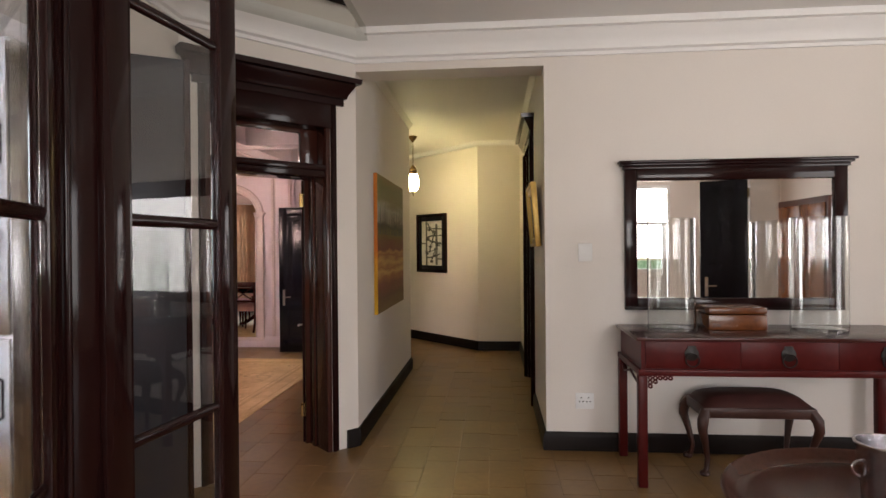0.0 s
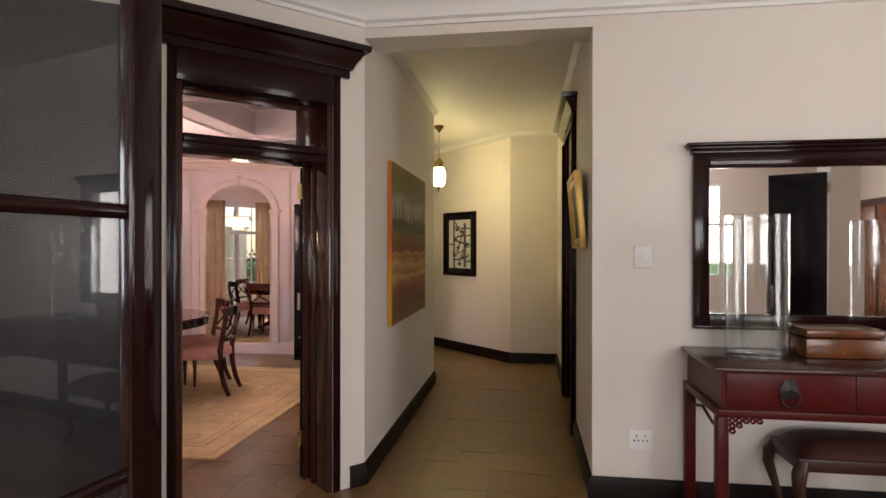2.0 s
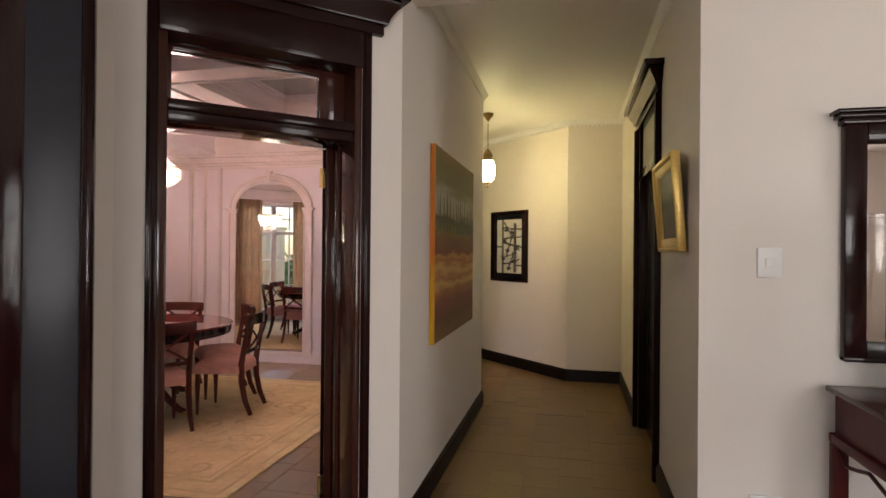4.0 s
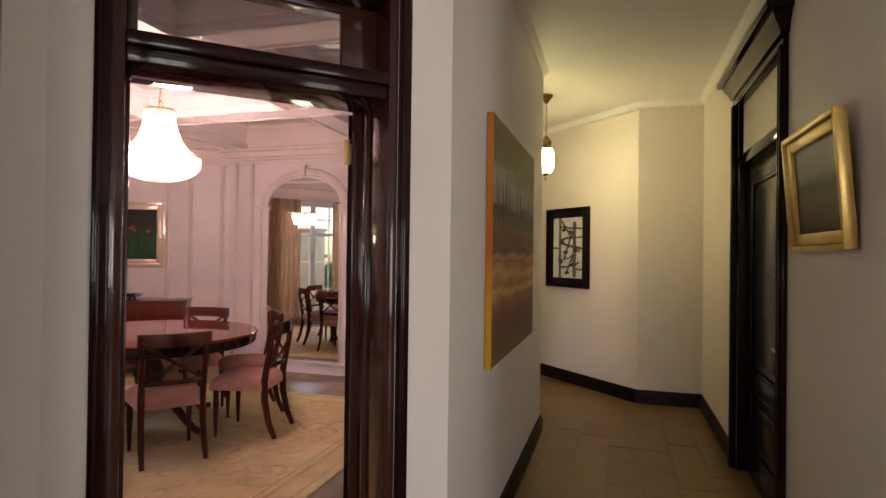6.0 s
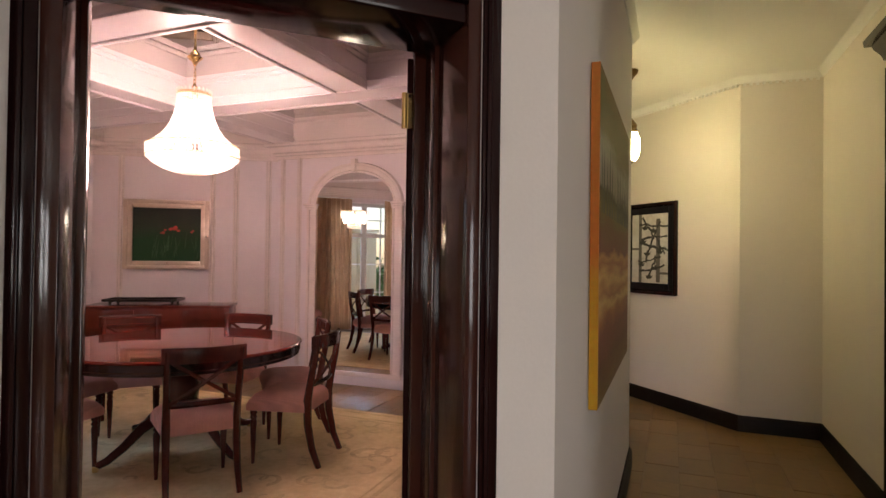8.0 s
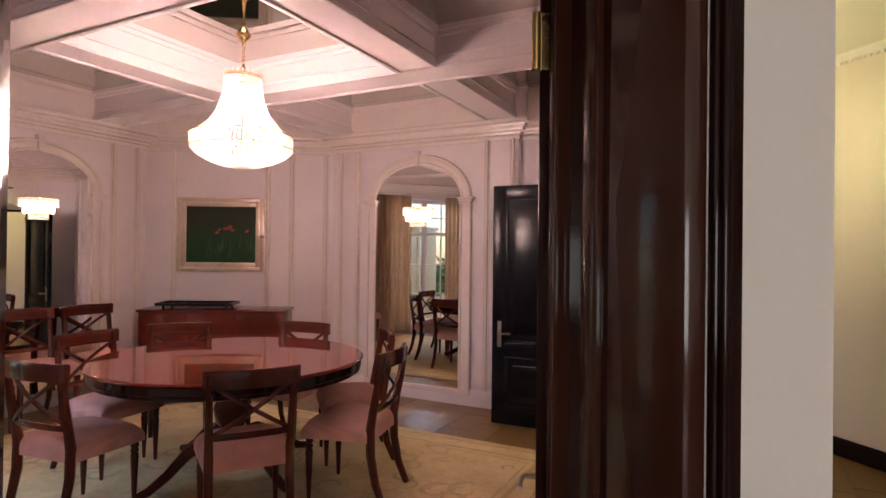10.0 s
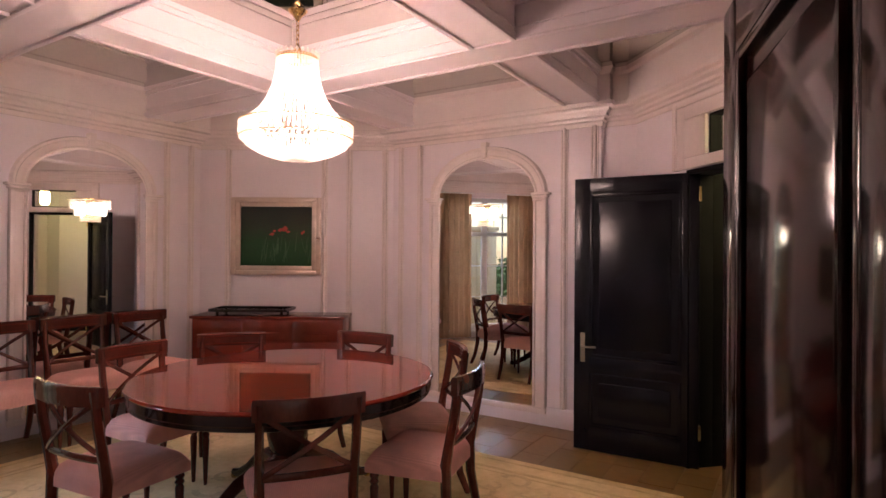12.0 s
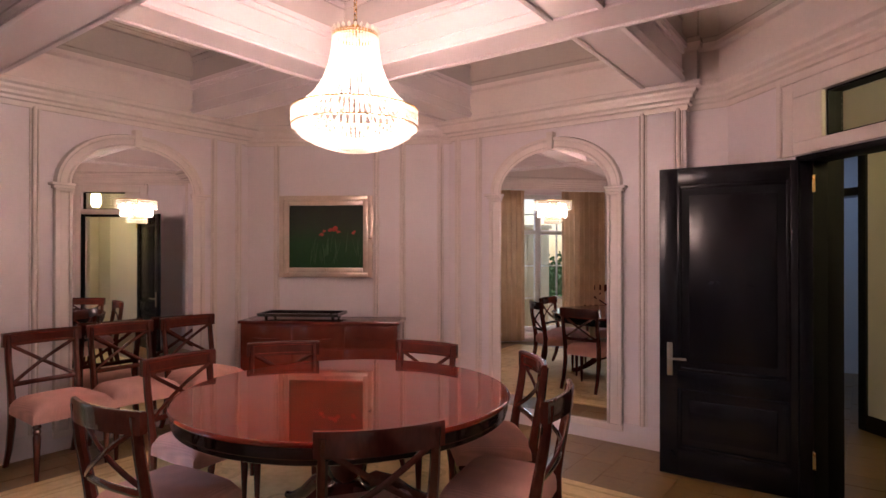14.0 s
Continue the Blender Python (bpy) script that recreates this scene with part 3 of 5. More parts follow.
HD0, HD1 = 5.43, 6.57
for y0, y1 in ((HD0 - 0.07, HD0), (HD1, HD1 + 0.07)):
    b = B()
    hrbox(b, y0, y1, 0, 0.027, 0, 2.52, 0.004)
    hrbox(b, y0 + 0.01, y0 + 0.025, 0.026, 0.04, 0, 2.5, 0.005)
    hrbox(b, y1 - 0.025, y1 - 0.01, 0.026, 0.04, 0, 2.5, 0.005)
    part("architrave", b, MAHOG, hall_frame)
for y0, y1 in ((HD0, HD0 + 0.03), (HD1 - 0.03, HD1)):
    b = B()
    hrbox(b, y0, y1, -0.2, 0, 0, 2.5, 0.002)
    part("jamb", b, MAHOG, hall_frame)
b = B()
hrbox(b, HD0, HD1, -0.03, 0.028, 2.49, 2.52, 0.004)
hrbox(b, HD0 + 0.03, HD1 - 0.03, -0.15, 0.012, 2.06, 2.13, 0.006)
part("head", b, MAHOG, hall_frame)
b = B()
sweep(b, [(HALL_R + 0.002, HD0 - 0.04), (HALL_R, HD0 - 0.04), (HALL_R, HD1 + 0.03), (HALL_R + 0.002, HD1 + 0.03)], [(o * 0.92, z - 0.015) for o, z in PED], side=1)
part("cornice", b, MAHOG, hall_frame)
# opaque cream base colour stands in for the hall reflected in the transom
b = B()
hrbox(b, HD0 + 0.03, HD1 - 0.03, -0.03, -0.025, 2.13, 2.49)
part("transom_pane", b, mat("glass_painted_reflection", (0.78, 0.74, 0.62), 0.2, vary=0.05), hall_frame, "transom glass coloured like the pale hall it reflects")
hall_leaf = panel_door("door_hall", Matrix.Translation((HALL_R + 0.1, HD1 - 0.03, 0.006)) @ Matrix.Rotation(-math.pi / 2, 4, "Z"), 1.08, 2.05, 0.045, BLACKDOOR, "closed near-black panelled hall door", 0.95)

# ---- glazed screen and french door ----
def glazed_leaf(name, p0, p1, bars, label, height=2.42):
    """A glazed door leaf from p0 to p1 with horizontal glazing bars."""
    w = math.hypot(p1[0] - p0[0], p1[1] - p0[1])
    d = thing(name, Matrix.Translation((*p0, 0.006)) @ Matrix.Rotation(math.atan2(p1[1] - p0[1], p1[0] - p0[0]), 4, "Z"), label, "door")
    st = 0.1
    for x0, x1 in ((0, st), (w - st, w)):
        b = B()
        box(b, x0, x1, -0.024, 0.024, 0, height, 0.004)
        e = x1 if x0 == 0 else x0
        tube(b, [(e, -0.016, 0.3), (e, -0.016, height - 0.1)], 0.009, 8)
        part("stile", b, MAHOG, d)
    for z0, z1 in ((0, 0.3), (height - 0.1, height)):
        b = B()
        box(b, st, w - st, -0.024, 0.024, z0, z1, 0.003)
        part("rail", b, MAHOG, d)
    for z in bars:
        b = B()
        tube(b, [(st, 0, z), (w - st, 0, z)], 0.016, 10, 0.02)
        part("glazing_bar", b, MAHOG, d)
    zs = [0.3, *bars, height - 0.1]
    for z0, z1 in zip(zs, zs[1:]):
        b = B()
        box(b, st, w - st, -0.003, 0.003, z0 + 0.015, z1 - 0.015)
        part("pane", b, GLASS, d, "clear glass pane").visible_shadow = False
    return d


glazed_leaf("door_french", (-1.126, 1.556), (-1.03, 2.2), (0.88, 1.565, 2.235), "dark mahogany french door with glass panes, standing ajar", 2.9)
glazed_leaf("door_french", (-1.15, 1.42), (-0.955, 0.93), (0.88, 1.565, 2.235), "dark mahogany glazed leaf folded back beside the french door", 2.9)
b = B()
box(b, -0.085, 0.085, -0.055, 0.055, 0, 2.95, 0.006, pose(-1.222, 1.545, 0, 0, 0, -25))
tube(b, [(-1.145, 1.46, 0), (-1.145, 1.46, 2.95)], 0.012, 10)
tagged(part("door_post", b, MAHOG, None, "dark mahogany post between glazed doors"), kind="structure", category="post")
# ---- dining room ----
# panel battens and skirting on the walls
def battens(name, p, along, offsets, z0=0.16, z1=2.55):
    """Slim upright mouldings on a wall; offsets along it from p."""
    a = Vector(along).normalized()
    n = Vector((a.y, -a.x))     # out of the wall for a way seen left to right
    root = new(name)
    tagged(root, "off-white upright panel mouldings", "moulding", kind="structure")
    for o in offsets:
        q = Vector(p) + a * o
        b = B()
        tube(b, [(0, -0.008, z0), (0, -0.008, z1)], 0.017, 12, 0.02)
        box(b, -0.032, -0.02, -0.011, 0.0, z0, z1, 0.003)
        box(b, 0.02, 0.032, -0.011, 0.0, z0, z1, 0.003)
        part("moulding", b, MOULD, root, m=hang(q, a, 0))
    return root


nw = Vector(OCT[3]) - Vector(OCT[4])
battens("trim_battens_north_west", OCT[4], nw, (0.3, 1.3, 1.56, 1.93))
battens("trim_battens_north", (AN_C, ARCH_N), (1, 0), (-0.98, -0.75, 0.74, 1.0))
battens("trim_battens_west", (ARCH_W, AW_C), (0, 1), (-0.98, -0.72, 0.72, 0.98))
battens("trim_battens_south_west", OCT[5], Vector(OCT[6]) - Vector(OCT[5]), (0.3, 2.1))
DSK = [(0, 0), (0.03, 0), (0.03, 0.1), (0.022, 0.115), (0.02, 0.14), (0.008, 0.16), (0, 0.16)]
bm = B()
sweep(bm, [OCT[2], (AN_C + BAY, NORTH), (AN_C + BAY, ARCH_N), (AN_C - BAY, ARCH_N), (AN_C - BAY, NORTH), OCT[3], OCT[4], (WEST, AW_C + BAY), (ARCH_W, AW_C + BAY), (ARCH_W, AW_C - BAY), (WEST, AW_C - BAY), OCT[5], OCT[6], OCT[7]], DSK, side=1)
structure("baseboard_dining", bm, PANEL, "off-white moulded skirting board", "skirting")


def arched_mirror(m, turn=0.0, w=0.485, spring=2.0, foot=0.15):
    """An arched wall mirror: local x along the wall, -y out of it, foot at z=0."""
    t = thing("arched_mirror", m, "tall arched wall mirror in a moulded off-white surround", "mirror", "arched mirrors in the dining room")
    steps = 28
    rise = 0.71     # the arch is flatter than a half circle
    outline = [(w, foot)] + [(w * math.cos(math.pi * i / steps), spring + rise * w * math.sin(math.pi * i / steps)) for i in range(steps + 1)] + [(-w, foot)]
    b = B()
    fr_ = [b.verts.new((x, -0.027 + x * math.tan(radians(turn)), z)) for x, z in outline]
    bk_ = [b.verts.new((x, -0.002, z)) for x, z in outline]
    b.faces.new(fr_)
    b.faces.new(bk_)
    for i in range(len(outline)):
        j = (i + 1) % len(outline)
        b.faces.new((fr_[i], fr_[j], bk_[j], bk_[i]))
    part("glass", b, MIRROR, t, "silvered mirror glass", soft=False)
    # archivolt and pilasters as one swept moulding each
    prof = [(0.0, 0.0), (0.0, 0.03), (0.018, 0.045), (0.03, 0.03), (0.075, 0.03), (0.085, 0.05), (0.105, 0.05), (0.115, 0.0)]
    b = B()
    rings = []
    for i in range(steps + 1):
        a = math.pi * i / steps
        rings.append([b.verts.new(((w + o) * math.cos(a), -d, spring + (rise * w + o) * math.sin(a))) for o, d in prof])
    for r, s in zip(rings, rings[1:]):
        for j in range(len(prof)):
            k = (j + 1) % len(prof)
            b.faces.new((r[j], s[j], s[k], r[k]))
    b.faces.new(rings[0])
    b.faces.new(rings[-1])
    part("archivolt", b, MOULD, t)
    for k in (-1, 1):
        x0 = k * w
        for nm, o0, o1, d in (("pilaster_bead", 0.0, 0.018, 0.055), ("pilaster", 0.018, 0.085, 0.035), ("pilaster_edge", 0.085, 0.115, 0.055)):
            b = B()
            box(b, min(x0 + k * o0, x0 + k * o1), max(x0 + k * o0, x0 + k * o1), -d, 0, foot, spring - 0.03, 0.003)
            part(nm, b, MOULD, t)
        b = B()
        for z0, z1, o in ((spring - 0.06, spring - 0.035, 0.0), (spring - 0.035, spring - 0.012, 0.014), (spring - 0.012, spring + 0.008, 0.034)):
            box(b, x0 - 0.01 if k > 0 else x0 - 0.115 - o, x0 + 0.115 + o if k > 0 else x0 + 0.01, -0.055 - o, 0, z0, z1, 0.003)
        part("capital", b, MOULD, t)
    b = B()
    top = spring + rise * w
    vs = []
    for x, z in ((-0.02, top + 0.004), (0.02, top + 0.004), (0.028, top + 0.148), (-0.028, top + 0.148)):
        vs.append((x, z))
    lo = [b.verts.new((x, 0, z)) for x, z in vs]
    hi = [b.verts.new((x, -0.07, z)) for x, z in vs]
    b.faces.new(lo)
    b.faces.new(hi)
    for i in range(4):
        b.faces.new((lo[i], lo[(i + 1) % 4], hi[(i + 1) % 4], hi[i]))
    part("keystone", b, MOULD, t)
    b = B()
    box(b, -w - 0.12, w + 0.12, -0.045, 0, foot - 0.05, foot, 0.004)
    part("sill", b, MOULD, t)
    return t


arched_mirror(hang((AN_C - 0.01, ARCH_N), (1, 0), 0), 1.6)
arched_mirror(hang((ARCH_W, AW_C), (0, 1), 0), -2.8)


# table
TX, TY = -4.075, 6.025
table = thing("round_table", pose(TX, TY, 0.012, 0, 0, -35), "large round polished red mahogany pedestal dining table", "table")
b = B()
lathe(b, [(0, 0.726), (0.885, 0.726), (0.903, 0.73), (0.907, 0.737), (0.903, 0.743), (0.894, 0.747), (0.889, 0.7472), (0.886, 0.7472), (0, 0.7472)], 96)
part("tabletop", b, REDWOOD, table)
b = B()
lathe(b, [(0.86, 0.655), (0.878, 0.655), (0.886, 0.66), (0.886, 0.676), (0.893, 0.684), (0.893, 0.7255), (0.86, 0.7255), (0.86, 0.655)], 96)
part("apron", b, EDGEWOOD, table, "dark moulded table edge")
b = B()
lathe(b, [(0, 0.7255), (0.3, 0.7255), (0.3, 0.66), (0.14, 0.64), (0.075, 0.6), (0.07, 0.56), (0.1, 0.5), (0.125, 0.42), (0.11, 0.34), (0.075, 0.3), (0.09, 0.28), (0.13, 0.26), (0.14, 0.2), (0.11, 0.17), (0, 0.16)], 28)
part("pedestal", b, CHAIRWOOD, table)
for i in range(4):
    b = B()
    tube(b, [(0.08, 0, 0.24), (0.2, 0, 0.25), (0.33, 0, 0.2), (0.46, 0, 0.11), (0.58, 0, 0.05), (0.66, 0, 0.035)], 0.035, 10, 0.04, [1.1, 1.05, 0.95, 0.8, 0.7, 0.6])
    leg = part("leg", b, CHAIRWOOD, table, m=pose(0, 0, 0, 0, 0, 90 * i + 25))
    b = B()
    lathe(b, [(0, 0.0), (0.02, 0.0), (0.024, 0.016), (0.02, 0.034), (0, 0.034)], 12, pose(0.655, 0, 0.005))
    part("castor", b, BRASS, leg, "small brass castor")

for ob in table.children_recursive:
    ob.data.transform(Matrix.Diagonal((0.93, 0.93, 1.03, 1)))

# chairs
def dining_chair():
    c = thing("dining_chair", pose(0, 0, 0), "dark mahogany cross-back dining chair with a pink upholstered seat", "chair", "dining chairs")
    top = 0.93
    for k in (-1, 1):
        b = B()
        pts = [(k * 0.215, -0.275, top - 0.02), (k * 0.215, -0.255, 0.74), (k * 0.212, -0.225, 0.58), (k * 0.21, -0.205, 0.46), (k * 0.21, -0.21, 0.3), (k * 0.212, -0.245, 0.13), (k * 0.215, -0.3, 0.0)]
        tube(b, pts, 0.021, 8, 0.025, [0.95, 1, 1.05, 1.2, 1.15, 1.0, 0.85])
        part("rear_leg", b, CHAIRWOOD, c)
        b = B()
        lathe(b, [(0, 0), (0.011, 0), (0.013, 0.03), (0.02, 0.2), (0.024, 0.3), (0.018, 0.315), (0.026, 0.33), (0.018, 0.345), (0.026, 0.36), (0.022, 0.375), (0.024, 0.42), (0, 0.42)], 12, pose(k * 0.215, 0.205, 0))
        part("front_leg", b, CHAIRWOOD, c)
    # curved top rail
    b = B()
    n = 10
    rows = []
    for i in range(n + 1):
        u = -1 + 2 * i / n
        x, y = u * 0.25, -0.262 - 0.045 * (1 - u * u)
        rows.append([b.verts.new((x, y + dy, z)) for dy, z in ((0.016, top - 0.095), (0.016, top - 0.01), (0.006, top), (-0.012, top), (-0.018, top - 0.01), (-0.016, top - 0.095))])
    for r, s in zip(rows, rows[1:]):
        for j in range(6):
            b.faces.new((r[j], s[j], s[(j + 1) % 6], r[(j + 1) % 6]))
    b.faces.new(rows[0])
    b.faces.new(rows[-1])
    rail = part("top_rail", b, CHAIRWOOD, c)
    b = B()
    for z in (top - 0.078, top - 0.024):
        tube(b, [(-0.215 + 0.043 * i, -0.245 - 0.045 * (1 - ((-0.215 + 0.043 * i) / 0.25) ** 2), z) for i in range(11)], 0.003, 6)
    part("inlay_bead", b, REDWOOD, rail, "raised bead of polished red mahogany")
    b = B()
    tube(b, [(-0.21 + 0.042 * i, -0.222 - 0.025 * (1 - ((-0.21 + 0.042 * i) / 0.25) ** 2), 0.575) for i in range(11)], 0.011, 8, 0.018)
    part("lower_rail", b, CHAIRWOOD, c)
    for k in (-1, 1):
        b = B()
        pts = []
        for i in range(9):
            u = -1 + 2 * i / 8
            z = 0.585 + 0.26 * (i / 8)
            pts.append((k * u * 0.2, -0.228 - 0.012 * k - 0.028 * (i / 8) - 0.04 * (1 - u * u), z))
        tube(b, pts, 0.009, 8, 0.013)
        part("cross_bar", b, CHAIRWOOD, c)
    # seat
    b = B()
    box(b, -0.225, 0.225, -0.205, 0.225, 0.385, 0.43, 0.01)
    part("seat_rail", b, CHAIRWOOD, c)
    b = B()
    nx, ny = 14, 14
    grid = []
    for j in range(ny + 1):
        v = math.sin(math.pi / 2 * (-1 + 2 * j / ny))
        row = []
        for i in range(nx + 1):
            u = math.sin(math.pi / 2 * (-1 + 2 * i / nx))
            wx = 0.252 - 0.022 * (1 - v) / 2
            edge = max(0.0, (1 - abs(u) ** 7) * (1 - abs(v) ** 7))
            row.append(b.verts.new((u * wx, 0.015 + v * 0.23, 0.43 + 0.075 * edge ** 0.5 + 0.012 * (1 - u * u) * (1 - v * v))))
        grid.append(row)
    for j in range(ny):
        for i in range(nx):
            b.faces.new((grid[j][i], grid[j][i + 1], grid[j + 1][i + 1], grid[j + 1][i]))
    ring = grid[0] + [r[-1] for r in grid[1:]] + grid[-1][-2::-1] + [r[0] for r in grid[-2:0:-1]]
    low = [b.verts.new((v.co.x * 1.0, v.co.y, 0.385)) for v in ring]
    for i in range(len(ring)):
        j = (i + 1) % len(ring)
        b.faces.new((ring[i], ring[j], low[j], low[i]))
    b.faces.new(low)
    part("seat", b, PINK, c, "pink ribbed fabric seat")
    return c


def chair_pose(x, y, yaw):
    """x, y: the middle of the back's top; yaw: degrees of the way it faces, from +x."""
    return pose(x + 0.285 * math.cos(radians(yaw)), y + 0.285 * math.sin(radians(yaw)), 0.012, 0, 0, yaw - 90)


chair = dining_chair()
CHAIRS = [(-3.239, 5.381, 144), (-4.335, 4.93, 97), (-5.194, 5.726, 4), (-5.065, 6.409, -41), (-4.29, 7.003, -82), (-3.419, 6.906, -136), (-2.958, 6.261, -168)]
SLIM, LOW = 0.93, 0.945          # the chairs at the table are a little smaller than those along the wall
for ob in [chair, *chair.children_recursive]:
    if ob.type == "MESH":
        ob.data.transform(Matrix.Diagonal((SLIM, SLIM, LOW, 1)))
chair.matrix_basis = chair_pose(*CHAIRS[0])
for row in CHAIRS[1:]:
    copy_thing(chair, chair_pose(*row))
FULL = Matrix.Diagonal((1 / SLIM, 1 / SLIM, 1 / LOW, 1))
for row in ((-6.71, 5.56, 2), (-6.71, 6.1, -3), (-6.71, 6.66, 1)):
    m = chair_pose(*row)
    m.translation.z = 0.0
    tagged(copy_thing(chair, m @ FULL), "dark mahogany cross-back chair with pink seat, standing along the wall", group="dining chairs along the wall")
m = chair_pose(-5.35, 3.25, 60)
m.translation.z = 0.0
tagged(copy_thing(chair, m @ FULL), "dark mahogany cross-back chair with pink seat, standing by the curtains", group="dining chairs along the wall")

# rug
b = B()
RCX, RCY = -4.18, 5.955
rug_pts = [(-2.16, 4.48), (-2.16, 7.43), (-6.2, 7.43), (-6.2, 4.48)]
prism(b, rug_pts, 0.001, 0.012)
rug = tagged(part("rug", b, RUG, None, "large pale gold wool rug with faint scroll pattern"), category="rug")
b = B()
TAN = mat("tan_rug_border", (0.6, 0.45, 0.24), 0.95, vary=0.25, scale=6, fine=90, bump=0.4)
for inset, width in ((0.06, 0.02), (0.2, 0.03), (0.27, 0.012)):
    ring_ = [(x - math.copysign(inset, x - RCX), y - math.copysign(inset, y - RCY)) for x, y in rug_pts]
    sweep(b, ring_, [(0, 0.012), (0.0, 0.0135), (width, 0.0135), (width, 0.012)], closed=True, side=1)
part("border", b, TAN, rug, "tan woven border bands")
# faint woven scrolls
random.seed(17)
b = B()
for i in range(120):
    x, y = random.uniform(-5.85, -2.5), random.uniform(4.82, 7.1)
    a, turn, r = random.uniform(0, 6.28), random.choice((-1, 1)), random.uniform(0.05, 0.13)
    n = 14
    ring_ = []
    for q in range(n + 1):
        t = q / n
        rr = r * (1 - 0.75 * t)
        ring_.append((x + rr * math.cos(a + turn * t * 5.2), y + rr * math.sin(a + turn * t * 5.2), rr * 0.16 + 0.004))
    rows = []
    for (px, py, w), t in zip(ring_, range(n + 1)):
        aa = a + turn * t / n * 5.2
        rows.append((b.verts.new((px - w * math.cos(aa), py - w * math.sin(aa), 0.0126 + 0.00002 * (i % 20))), b.verts.new((px + w * math.cos(aa), py + w * math.sin(aa), 0.0126 + 0.00002 * (i % 20)))))
    for u, v in zip(rows, rows[1:]):
        b.faces.new((u[0], u[1], v[1], v[0]))
tagged(part("scrollwork", b, mat("faded_scroll_wool", (0.6, 0.45, 0.25), 0.95, vary=0.3, scale=7, fine=60, bump=0.4), rug, "faded tan scroll pattern"), kind="stuff")

# sideboard
dirn = nw.normalized()
outw = Vector((dirn.y, -dirn.x))
sb0 = Vector(OCT[4]) + dirn * 0.1
sb = thing("sideboard", hang(sb0, dirn, 0), "low polished mahogany sideboard standing against the panelled wall", "sideboard")
SBW = 1.5
b = B()
box(b, 0.02, SBW - 0.02, -0.43, -0.035, 0.12, 0.83, 0.004)
part("body", b, SIDEWOOD, sb)
b = B()
box(b, 0, SBW, -0.455, -0.03, 0.83, 0.858, 0.008)
part("top", b, SIDEWOOD, sb)
for i, (x0, x1) in enumerate(((0.05, 0.5), (0.52, 0.98), (1.0, 1.45))):
    b = B()
    box(b, x0, x1, -0.434, -0.426, 0.62, 0.81, 0.004)
    d = part("drawer", b, SIDEWOOD, sb)
    b = B()
    tube(b, [(x0 + 0.1, -0.455, 0.7), ((x0 + x1) / 2, -0.462, 0.695), (x1 - 0.1, -0.455, 0.7)], 0.006, 8)
    part("handle", b, SIDEWOOD, d)
    b = B()
    box(b, x0, x1, -0.434, -0.426, 0.15, 0.6, 0.004)
    part("door", b, SIDEWOOD, sb)
for x in (0.06, SBW - 0.06):
    for y in (-0.4, -0.08):
        b = B()
        lathe(b, [(0, 0), (0.02, 0), (0.03, 0.06), (0.034, 0.12), (0, 0.12)], 12, pose(x, y, 0))
        part("leg", b, CHAIRWOOD, sb)
tray_m = hang(Vector(OCT[4]) + dirn * 0.28 + outw * 0.26, dirn, 0.859)
tray = thing("serving_tray", tray_m, "black lacquer tray on short feet on the sideboard", "tray")
BLK = mat("black_lacquer", (0.015, 0.012, 0.012), 0.2, vary=0.3, coat=0.4)
b = B()
box(b, 0, 0.75, -0.16, 0.16, 0.035, 0.043)
part("tray_base", b, BLK, tray)
b = B()
sweep(b, [(0, -0.16), (0.75, -0.16), (0.75, 0.16), (0, 0.16)], [(-0.006, 0.04), (0.01, 0.04), (0.01, 0.065), (-0.006, 0.065)], closed=True)
part("rim", b, BLK, tray)
for x in (0.06, 0.69):
    for y in (-0.11, 0.11):
        b = B()
        lathe(b, [(0, 0), (0.012, 0), (0.016, 0.025), (0.014, 0.036), (0, 0.036)], 10, pose(x, y, 0))
        part("foot", b, BLK, tray)

